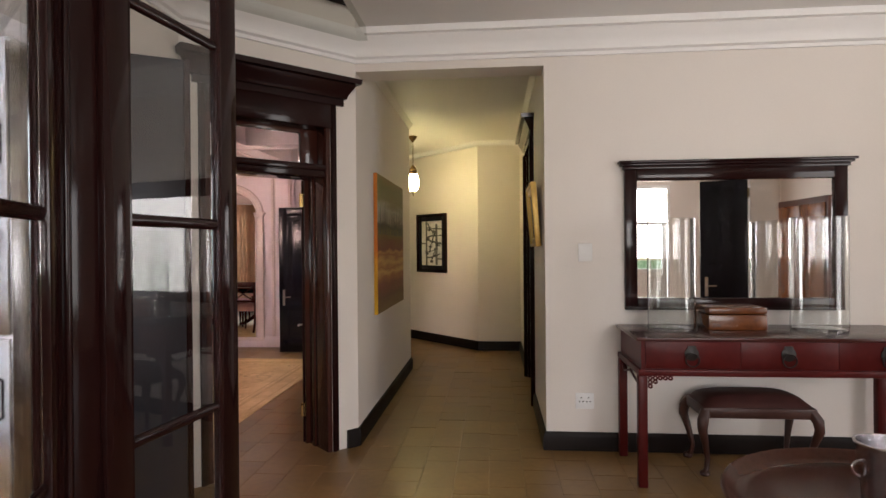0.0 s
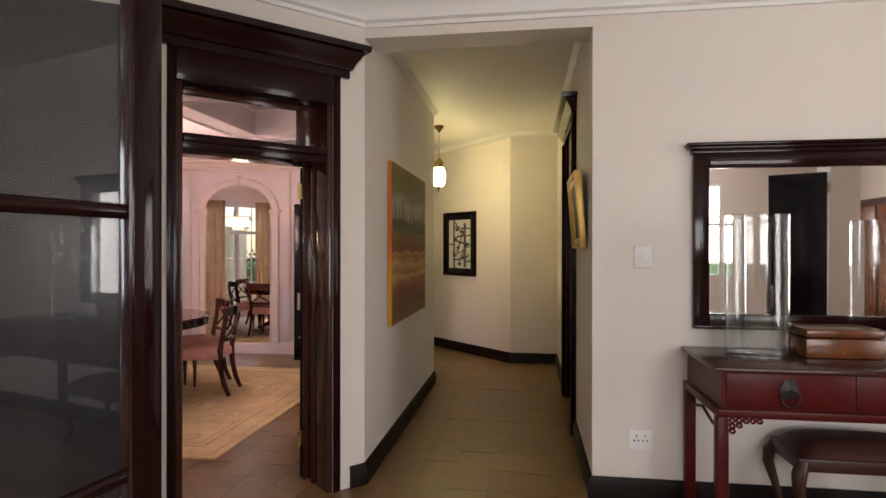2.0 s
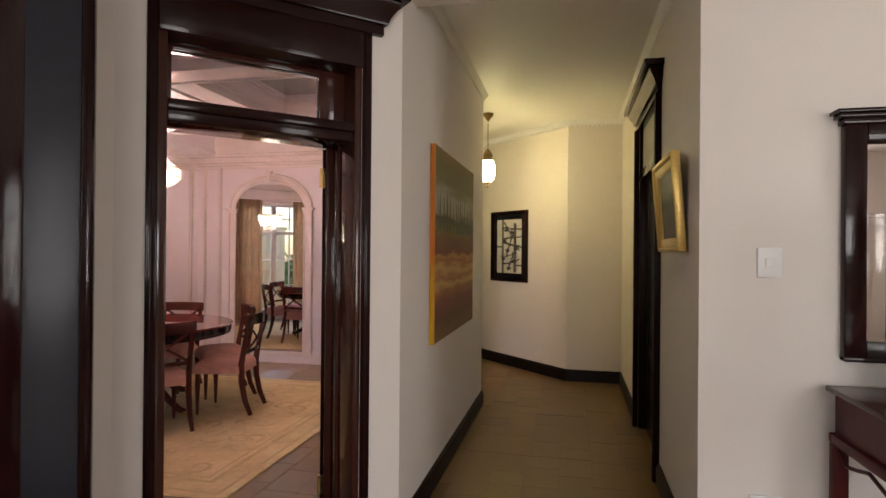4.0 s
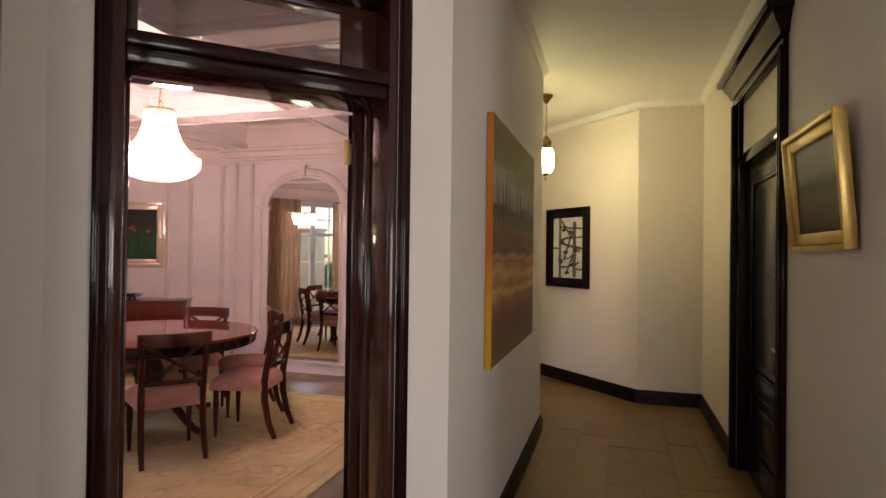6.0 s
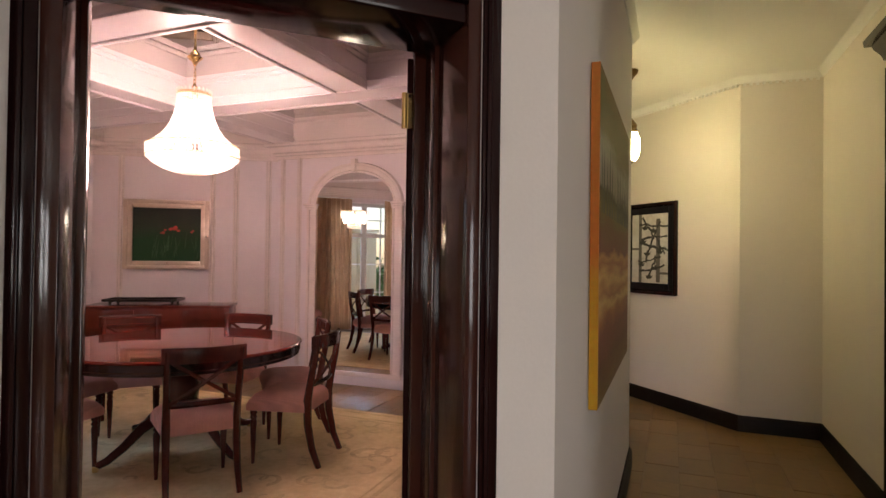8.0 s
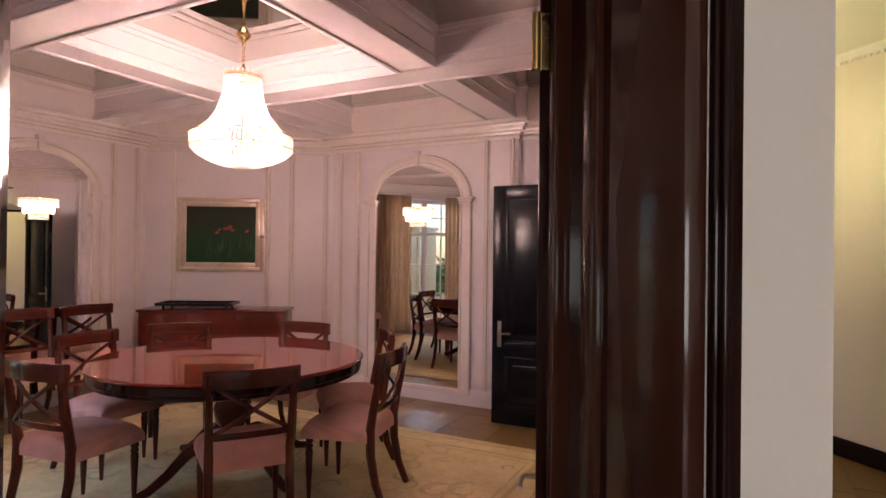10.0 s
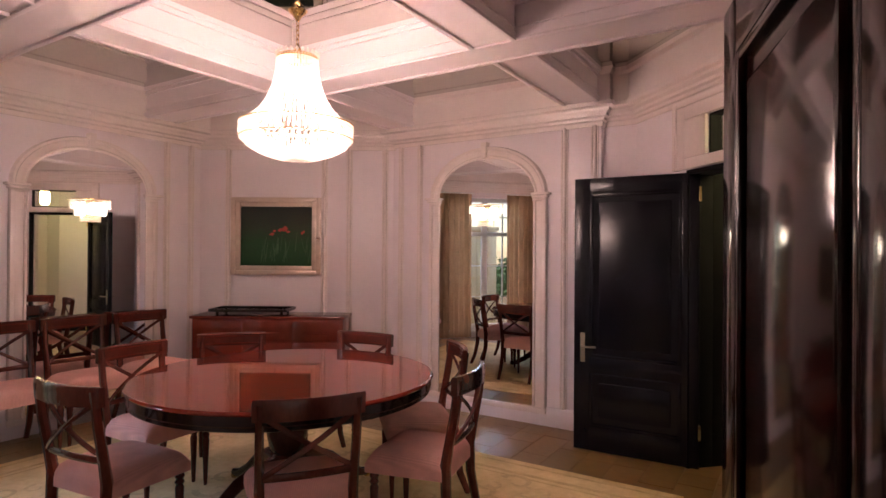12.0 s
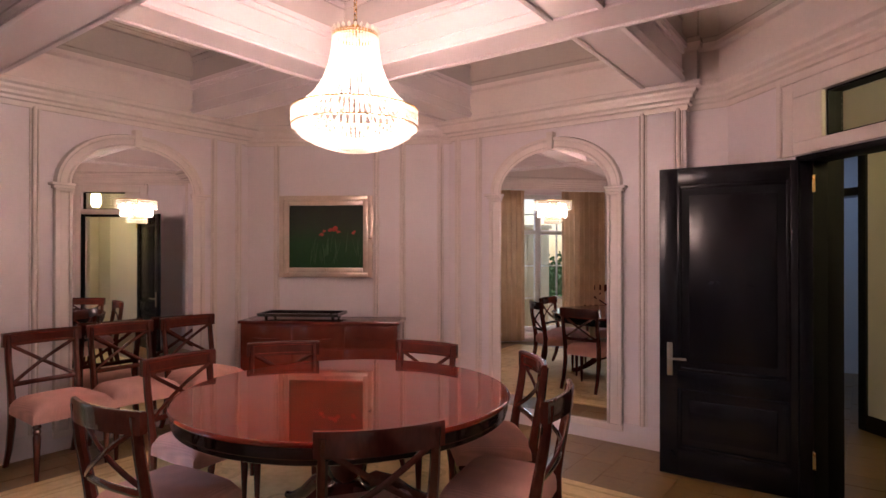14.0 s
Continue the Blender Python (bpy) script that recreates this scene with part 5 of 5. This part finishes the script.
# stool
st = thing("stool", pose(1.3, 3.79, 0), "low dark wooden stool with cabriole legs and leather seat", "stool")
STW = mat("dark_stool_wood", (0.05, 0.018, 0.012), 0.36, vary=0.35, scale=4, fine=30, bump=0.04, spec=0.3)
LEATH = mat("dark_oxblood_leather", (0.055, 0.018, 0.015), 0.55, spec=0.3, vary=0.3, scale=6, fine=120, bump=0.2)
SW_, SD_ = 0.74, 0.4
b = B()
box(b, 0.02, SW_ - 0.02, 0.02, SD_ - 0.02, 0.37, 0.44, 0.012)
part("seat_frame", b, STW, st)
b = B()
n = 14
rows = []
for i in range(n + 1):
    u = i / n
    row = []
    for j in range(9):
        v = j / 8
        e = (1 - (2 * u - 1) ** 4) * (1 - (2 * v - 1) ** 4)
        row.append(b.verts.new((0.03 + u * (SW_ - 0.06), 0.03 + v * (SD_ - 0.06), 0.44 + 0.075 * e ** 0.6)))
    rows.append(row)
for r, s in zip(rows, rows[1:]):
    for j in range(8):
        b.faces.new((r[j], s[j], s[j + 1], r[j + 1]))
part("seat", b, LEATH, st, "dark oxblood leather seat")
for kx in (0, 1):
    for ky in (0, 1):
        x, y = (0.05 if kx == 0 else SW_ - 0.05), (0.05 if ky == 0 else SD_ - 0.05)
        dx, dy = (-1 if kx == 0 else 1), (-1 if ky == 0 else 1)
        b = B()
        tube(b, [(x, y, 0.42), (x + dx * 0.03, y + dy * 0.03, 0.36), (x + dx * 0.035, y + dy * 0.035, 0.3), (x + dx * 0.01, y + dy * 0.01, 0.2), (x - dx * 0.01, y - dy * 0.01, 0.1), (x, y, 0.04), (x + dx * 0.02, y + dy * 0.02, 0.018)], 0.026, 10, None, [1.2, 1.35, 1.15, 0.8, 0.62, 0.65, 0.7])
        lathe(b, [(0, 0), (0.026, 0.002), (0.032, 0.015), (0.026, 0.03), (0, 0.035)], 12, pose(x + dx * 0.015, y + dy * 0.015, 0))
        part("leg", b, STW, st)

# round tray table and ice bucket
COPPER = mat("brown_copper_tray", (0.05, 0.017, 0.01), 0.2, vary=0.3, scale=5, fine=40, bump=0.02, spec=0.18)
tt = thing("tray_table", pose(1.5, 2.2, 0), "round brown copper tray table with a raised rim", "table")
b = B()
lathe(b, [(0, 0.475), (0.56, 0.475), (0.6, 0.485), (0.625, 0.515), (0.635, 0.52), (0.63, 0.53), (0.615, 0.525), (0.59, 0.497), (0.55, 0.487), (0.54, 0.487), (0, 0.487)], 64)
part("tray", b, COPPER, tt)
b = B()
lathe(b, [(0, 0), (0.3, 0), (0.3, 0.03), (0.06, 0.06), (0.05, 0.38), (0.2, 0.465), (0, 0.475)], 32)
part("pedestal", b, STW, tt)
STEEL = mat("brushed_silver", (0.7, 0.69, 0.72), 0.2, 1.0, vary=0.08, scale=8, fine=120)
ib = thing("ice_bucket", pose(1.51, 2.37, 0.4875), "silver metal bucket standing on the tray table", "bucket")
b = B()
lathe(b, [(0, 0), (0.085, 0), (0.105, 0.21), (0.112, 0.215), (0.112, 0.222), (0.104, 0.222), (0.08, 0.012), (0, 0.01)], 32)
part("body", b, STEEL, ib)
b = B()
for k in (-1, 1):
    tube(b, [(k * 0.1 + k * 0.03 * math.sin(a), 0, 0.12 + 0.03 * math.cos(a)) for a in [math.pi * q / 8 for q in range(9)]], 0.005, 6)
part("handle", b, STEEL, ib)

# switch and socket
PLASTIC = mat("white_plastic", (0.8, 0.79, 0.77), 0.3, vary=0.02)
sw = thing("light_switch", hang((0.606, FOYER_N), (1, 0), 1.365), "white plastic wall light switch", "switch")
b = B()
box(b, 0, 0.1, -0.012, 0, 0, 0.13, 0.004)
part("plate", b, PLASTIC, sw)
b = B()
box(b, 0.03, 0.07, -0.018, -0.011, 0.045, 0.085, 0.003)
part("rocker", b, PLASTIC, sw)
so = thing("wall_socket", hang((0.58, FOYER_N), (1, 0), 0.3), "white double wall socket", "socket")
b = B()
box(b, 0, 0.13, -0.012, 0, 0, 0.115, 0.004)
part("plate", b, PLASTIC, so)
for x in (0.04, 0.09):
    for dx, dz in ((0, 0.02), (-0.012, -0.008), (0.012, -0.008)):
        b = B()
        lathe(b, [(0, 0), (0.005, 0), (0.005, 0.001), (0, 0.001)], 10, Matrix.Translation((x + dx, -0.0122, 0.062 + dz)) @ Matrix.Rotation(math.pi / 2, 4, "X"))
        part("pin_hole", b, BLK, so)

# ---- hall things ----
# large canvas
cv = thing("canvas_painting", pose(0, 0, 0), "large unframed landscape canvas in browns and orange", "painting")
cv.matrix_basis = Matrix.Translation((HALL_L - 0.0, 4.84, 0.905)) @ Matrix.Rotation(math.pi / 2, 4, "Z")
LAND = art("dusk_landscape", [(0.0, (0.24, 0.15, 0.05)), (0.1, (0.17, 0.075, 0.035)), (0.2, (0.24, 0.075, 0.045)), (0.25, (0.42, 0.17, 0.05)), (0.29, (0.68, 0.42, 0.15)), (0.32, (0.4, 0.17, 0.055)), (0.36, (0.68, 0.4, 0.14)), (0.4, (0.38, 0.14, 0.05)), (0.43, (0.55, 0.28, 0.09)), (0.46, (0.2, 0.05, 0.03)), (0.53, (0.2, 0.085, 0.03)), (0.58, (0.2, 0.15, 0.045)), (0.63, (0.055, 0.045, 0.025)), (0.67, (0.36, 0.33, 0.27)), (0.74, (0.42, 0.4, 0.32)), (0.82, (0.2, 0.18, 0.08)), (0.92, (0.17, 0.15, 0.05)), (1.0, (0.25, 0.16, 0.045))], 1.22, 0.07, 3.0, dark=0.4, stretch=(0.8, 1, 5.0))
b = B()
box(b, 0.01, 1.38, -0.036, -0.006, 0.004, 1.206)
part("picture", b, LAND, cv, "brown and olive painted landscape")
b = B()
box(b, 0, 0.01, -0.0345, -0.004, 0, 1.21)
part("canvas_edge", b, art("orange_edge", [(0.0, (0.55, 0.3, 0.02)), (0.35, (0.5, 0.24, 0.02)), (0.45, (0.48, 0.14, 0.02)), (1.0, (0.5, 0.17, 0.03))], 1.22, 0.05, 6), cv, "bright orange painted canvas edge")
b = B()
TREE = mat("dark_painted_trees", (0.02, 0.018, 0.012), 0.5, vary=0.3, scale=20)
random.seed(3)
for i in range(26):
    x = random.uniform(0.05, 1.33)
    h = random.uniform(0.08, 0.26)
    w = random.uniform(0.01, 0.028)
    q = [b.verts.new((x + dx, -0.0372 - 0.00005 * i, 0.74 + dz)) for dx, dz in ((-w, -0.05), (w, -0.05), (w * 0.4, h * 0.6), (0, h), (-w * 0.5, h * 0.55))]
    b.faces.new(q)
part("tree_line", b, TREE, cv)

# dark framed lattice picture
dpic = (Vector((-0.7, 8.7)) - Vector((-1.216, 9.21))).normalized()
lp = thing("framed_picture", hang((-1.213, 9.206), dpic, 1.08), "black framed picture of dark lattice and birds on white", "picture")
LW, LH = 0.72, 0.91
b = B()
frame_rect(b, LW, LH, 0.035, 0.04)
part("outer_frame", b, MAHOG, lp)
b = B()
frame_rect(b, LW - 0.07, LH - 0.07, 0.075, 0.024)
part("inner_frame", b, BLACKDOOR, lp, m=Matrix.Translation((0.035, 0, 0.035)))
b = B()
box(b, 0.1, LW - 0.1, -0.012, -0.002, 0.1, LH - 0.1)
ground_p = part("picture_ground", b, mat("grey_white_print", (0.62, 0.6, 0.55), 0.4, vary=0.25, scale=5, fine=20), lp, "pale printed ground")
b = B()
INK = mat("dark_print_ink", (0.03, 0.028, 0.022), 0.5, vary=0.2)
for x0, x1, z0, z1 in ((0.21, 0.25, 0.1, LH - 0.1), (0.45, 0.5, 0.12, 0.75), (0.1, 0.25, 0.44, 0.462), (0.5, 0.62, 0.2, 0.222)):
    box(b, x0, x1, -0.0155, -0.0125, z0, z1)
part("lattice", b, mat("grey_print_ink", (0.12, 0.11, 0.095), 0.5, vary=0.35, scale=8), ground_p)
random.seed(29)
for k, (x0, z0, x1, z1) in enumerate(((0.22, 0.7, 0.6, 0.67), (0.24, 0.55, 0.6, 0.58), (0.22, 0.5, 0.6, 0.44), (0.2, 0.32, 0.52, 0.36), (0.22, 0.22, 0.56, 0.28), (0.3, 0.3, 0.5, 0.72), (0.28, 0.78, 0.42, 0.56), (0.34, 0.14, 0.46, 0.4), (0.42, 0.62, 0.56, 0.4))):
    b = B()
    n = 7
    pts = [(x0 + (x1 - x0) * q / n + random.uniform(-0.018, 0.018), z0 + (z1 - z0) * q / n + random.uniform(-0.016, 0.016), random.uniform(0.006, 0.014)) for q in range(n + 1)]
    for (ax, az, aw), (cx_, cz_, cw) in zip(pts, pts[1:]):
        d = math.hypot(cx_ - ax, cz_ - az)
        ux, uz = -(cz_ - az) / d, (cx_ - ax) / d
        yy = -0.017 - 0.0002 * k
        b.faces.new([b.verts.new(v) for v in ((ax - ux * aw, yy, az - uz * aw), (ax + ux * aw, yy, az + uz * aw), (cx_ + ux * cw, yy, cz_ + uz * cw), (cx_ - ux * cw, yy, cz_ - uz * cw))])
    part("branch", b, INK, ground_p)
random.seed(8)
for x, z in ((0.25, 0.29), (0.44, 0.26), (0.33, 0.4), (0.5, 0.42), (0.27, 0.52), (0.41, 0.63), (0.3, 0.66), (0.36, 0.17)):
    b = B()
    q = [b.verts.new((x + dx * 0.05, -0.0195, z + dz * 0.04)) for dx, dz in ((-1, 0.3), (-0.3, -0.5), (0.6, -0.4), (1.1, 0.5), (0.5, 0.3), (0.1, 1.0), (-0.2, 0.4))]
    b.faces.new(q)
    part("bird_shape", b, INK, ground_p)

# gold framed picture, leaning out at the top
GOLD = mat("gold_leaf_frame", (0.6, 0.41, 0.12), 0.35, 0.55, vary=0.2, scale=10, fine=70, bump=0.1)
gp = thing("gilt_picture", Matrix.Translation((HALL_R - 0.006, 5.135, 1.478)) @ Matrix.Rotation(-math.pi / 2, 4, "Z") @ Matrix.Rotation(radians(4.5), 4, "X"), "small dusky landscape in a gold-leaf frame", "picture")
GW, GH = 0.66, 0.5
b = B()
frame_rect(b, GW, GH, 0.022, 0.045)
part("outer_frame", b, GOLD, gp)
b = B()
frame_rect(b, GW - 0.044, GH - 0.044, 0.05, 0.03, bevel=0.012)
part("inner_frame", b, GOLD, gp, m=Matrix.Translation((0.022, 0, 0.022)))
b = B()
box(b, 0.07, GW - 0.07, -0.014, -0.002, 0.07, GH - 0.07)
part("picture", b, art("dusky_meadow", [(0.15, (0.07, 0.05, 0.035)), (0.42, (0.1, 0.075, 0.05)), (0.52, (0.05, 0.045, 0.035)), (0.62, (0.2, 0.19, 0.17)), (0.9, (0.24, 0.22, 0.19))], GH, 0.09, 7), gp, "dim painted landscape")

# hall lantern
ANTIQUE = mat("antique_brass", (0.2, 0.13, 0.045), 0.38, 0.8, vary=0.3, scale=14, fine=70, bump=0.05)
LX, LY = -1.08, 7.72
hl = thing("hanging_lantern", pose(LX, LY, 0), "lit opal glass hall lantern on a brass chain", "lamp")
OPAL = glow("opal_lamp_glass", (1.0, 0.85, 0.4), 53)
b = B()
lathe(b, [(0, 2.225), (0.045, 2.23), (0.07, 2.27), (0.078, 2.34), (0.074, 2.41), (0.06, 2.45), (0.05, 2.46), (0, 2.46)], 24)
part("shade", b, OPAL, hl, "glowing opal glass shade")
b = B()
lathe(b, [(0, 2.455), (0.06, 2.455), (0.066, 2.47), (0.05, 2.49), (0.056, 2.52), (0.035, 2.55), (0.02, 2.57), (0.008, 2.585), (0, 2.59)], 20)
part("gallery", b, ANTIQUE, hl, "pierced brass gallery")
b = B()
lathe(b, [(0, 2.16), (0.006, 2.165), (0.012, 2.18), (0.006, 2.195), (0.02, 2.21), (0.035, 2.23), (0, 2.235)], 14)
part("finial", b, ANTIQUE, hl)
b = B()
for i in range(11):
    z = 2.605 + i * 0.026
    pts = [(0.008 * math.cos(t) if i % 2 else 0, 0 if i % 2 else 0.008 * math.cos(t), z + 0.016 * math.sin(t)) for t in [2 * math.pi * q / 8 for q in range(9)]]
    tube(b, pts, 0.0024, 6)
part("chain", b, ANTIQUE, hl)
b = B()
lathe(b, [(0, 2.885), (0.012, 2.89), (0.03, 2.92), (0.055, 2.945), (0.06, HC), (0, HC)], 20)
part("ceiling_rose", b, ANTIQUE, hl)
# dentils under the hall cornice
b = B()
for i in range(70):
    u = 0.03 + i * 0.045
    q = Vector((-0.227, 8.22)) + Vector((-Q, Q)) * u
    box(b, -0.01, 0.01, -0.009, 0.009, 2.897, 2.916, 0, Matrix.Translation((q.x - 0.008, q.y - 0.008, 0)) @ Matrix.Rotation(radians(135), 4, "Z"))
for i in range(12):
    box(b, HALL_R - 0.04 - i * 0.048 - 0.012, HALL_R - 0.04 - i * 0.048 + 0.012, 8.22 - 0.018, 8.22, 2.897, 2.916)
structure("trim_dentils", b, WHITE, "small white plaster dentils", "cornice")

# doorway at the far end of the hall
fd = thing("door_frame", pose(0, 0, 0), "near-black door frame to a bluish daylit room", "door frame")
def pbox(b, x0, x1, y0, y1, z0, z1, bev=0.0):
    box(b, x0, x1, y0, y1, z0, z1, bev, PIC_M)


for x0, x1 in ((2.42, 2.45), (3.27, 3.3)):
    b = B()
    pbox(b, x0, x1, -0.2, 0.0, 0, 2.35, 0.003)
    pbox(b, x0 - 0.07 if x0 < 3 else x0 + 0.03, x0 if x0 < 3 else x1 + 0.07, 0.0, 0.025, 0, 2.42, 0.004)
    part("jamb", b, BLACKDOOR, fd)
b = B()
pbox(b, 2.42, 3.3, 0.0, 0.025, 2.35, 2.42, 0.004)
pbox(b, 2.45, 3.27, -0.2, 0.0, 1.98, 2.05, 0.004)
part("head", b, BLACKDOOR, fd)

# kitchen seen through the glazed doors
FRIDGE = mat("dark_grey_door_paint", (0.027, 0.028, 0.036), 0.3, vary=0.06, scale=2, fine=90, bump=0.0, spec=0.3)
kl = thing("door_kitchen", Matrix.Translation((-1.62, 2.97, 0.006)) @ Matrix.Rotation(math.atan2(-0.35, -0.58), 4, "Z"), "tall dark grey kitchen door leaf standing open beyond the glass", "door")
b = B()
box(b, 0.03, 0.68, -0.02, 0.02, 0, 2.48, 0.006)
part("panel", b, FRIDGE, kl)
b = B()
box(b, 0.0, 0.03, -0.024, 0.024, 0, 2.484, 0.005)
part("edge_strip", b, MAHOG, kl, "dark mahogany edge strip")
steel = thing("steel_cabinet", pose(0, 0, 0), "tall stainless steel kitchen unit with bar handles", "cabinet")
b = B()
box(b, -2.95, -2.06, 2.3, 2.57, 0.01, 2.4, 0.006)
part("body", b, STEEL, steel)
for x0, x1, hx_ in ((-2.94, -2.3, -2.35), (-2.285, -2.065, -2.11)):
    for z0, z1, h0, h1 in ((0.1, 1.1, 0.76, 0.93), (1.12, 2.38, 1.86, 2.03)):
        b = B()
        box(b, x0, x1, 2.282, 2.298, z0, z1, 0.003)
        d = part("cabinet_door", b, STEEL, steel)
        b = B()
        tube(b, [(hx_, 2.282, h0), (hx_, 2.25, h0), (hx_, 2.25, h1), (hx_, 2.282, h1)], 0.008, 8)
        part("bar_handle", b, BLK, d, "dark bar handle")

# what the foyer mirror shows behind the camera
fw = new("window_3")
tagged(fw, "wide white-framed foyer window", "window", kind="structure")
for x in (0.19, 1.0, 1.8, 2.6, 3.41):
    b = B()
    box(b, x - 0.03, x + 0.03, -3.25, -3.2, 0.95, 2.65, 0.004)
    part("mullion", b, FRAMEW, fw)
for z in (0.98, 1.9, 2.62):
    b = B()
    box(b, 0.19, 3.41, -3.245, -3.205, z - 0.03, z + 0.03, 0.004)
    part("rail", b, FRAMEW, fw)
bm = B()
box(bm, 2.84, 3.1, 1.5, 1.76, 0, FC)
structure("wall_pier", bm, CREAM, "cream plaster pier beside the foyer door", "wall")
panel_door("door_foyer", Matrix.Translation((2.83, 1.72, 0.006)) @ Matrix.Rotation(math.atan2(-0.22, -0.44), 4, "Z"), 0.49, 2.2, 0.045, BLACKDOOR, "near-black narrow panelled door leaf standing open", 1.0)
tc_ = thing("tall_cabinet", pose(5.2, -1.3, 0, 0, 0, 90), "tall brown wooden cabinet against the foyer wall", "cabinet")
b = B()
box(b, -0.75, 0.75, -0.28, 0.28, 0, 2.2, 0.01)
part("body", b, STW, tc_)
for k in (-1, 1):
    b = B()
    box(b, min(k * 0.02, k * 0.7), max(k * 0.02, k * 0.7), 0.28, 0.3, 0.1, 2.1, 0.008)
    part("cabinet_door", b, BURL, tc_)

# ---- floor tiles ----
floor_ob = bpy.data.objects["floor"]
def tile_mesh(w, d):
    b = B()
    box(b, -w / 2, w / 2, -d / 2, d / 2, -0.012, 0.0)
    top_e = [e for e in b.edges if all(v.co.z > -0.001 for v in e.verts)]
    bmesh.ops.bevel(b, geom=top_e, offset=0.0012, segments=1, affect="EDGES")
    me = mesh_of(b, "tile")
    me.materials.append(TILE)
    return me


random.seed(21)
TS_, GAP = 0.22, 0.0014
SIZES = [0.22, 0.33, 0.44]
MESHES = {w: tile_mesh(w - GAP, TS_ - GAP) for w in SIZES}
near, rest = [], []
x = -7.3
while x < 4.3:
    y = -3.0 - random.uniform(0, 0.4)
    while y < 12.6:
        w = random.choice(SIZES)
        if y < FOYER_N and y + w > FOYER_N:      # a cross joint under the passage opening
            w = max(0.2, round(FOYER_N - y, 3)) if FOYER_N - y > 0.12 else w
            if w not in MESHES:
                MESHES[w] = tile_mesh(w - GAP, TS_ - GAP)
        cx, cy = x + TS_ / 2, y + w / 2
        y += w
        inside = not (cy > FOYER_N + 0.2 and cx > HALL_R + 0.15) and not (cy < 2.6 and cx < -4.4)
        if not inside:
            continue
        stretch_foyer = -1.3 < cx < 1.4 and 2.5 < cy < 8.3 and not (cy > 4.4 and cx < -1.1)
        (near if stretch_foyer and len(near) < 300 else rest).append((cx, cy, w))
    x += TS_
for cx, cy, w in near:
    t = new("tile", MESHES[w])
    t.parent = floor_ob
    t.matrix_basis = pose(cx, cy, random.uniform(-0.0012, 0.0008), random.uniform(-0.12, 0.12), random.uniform(-0.12, 0.12), 90)
vs, fs = [], []
for cx, cy, w in rest:
    k = len(vs)
    h, d, z = (TS_ - GAP) / 2, (w - GAP) / 2, random.uniform(-0.0012, 0.0008)
    for zz, g in ((z - 0.012, 0), (z - 0.0018, 0), (z, 0.0018)):
        vs += [(cx - h + g, cy - d + g, zz), (cx + h - g, cy - d + g, zz), (cx + h - g, cy + d - g, zz), (cx - h + g, cy + d - g, zz)]
    for a in (0, 4):
        for i in range(4):
            j = (i + 1) % 4
            fs.append((k + a + i, k + a + j, k + a + 4 + j, k + a + 4 + i))
    fs.append((k + 8, k + 9, k + 10, k + 11))
me = bpy.data.meshes.new("floor_tiles")
me.from_pydata(vs, [], fs)
me.materials.append(TILE_FAR)
tiles = new("floor_tiles", me)
tiles.parent = floor_ob
tagged(tiles, "olive-brown stone floor tiles", kind="stuff")
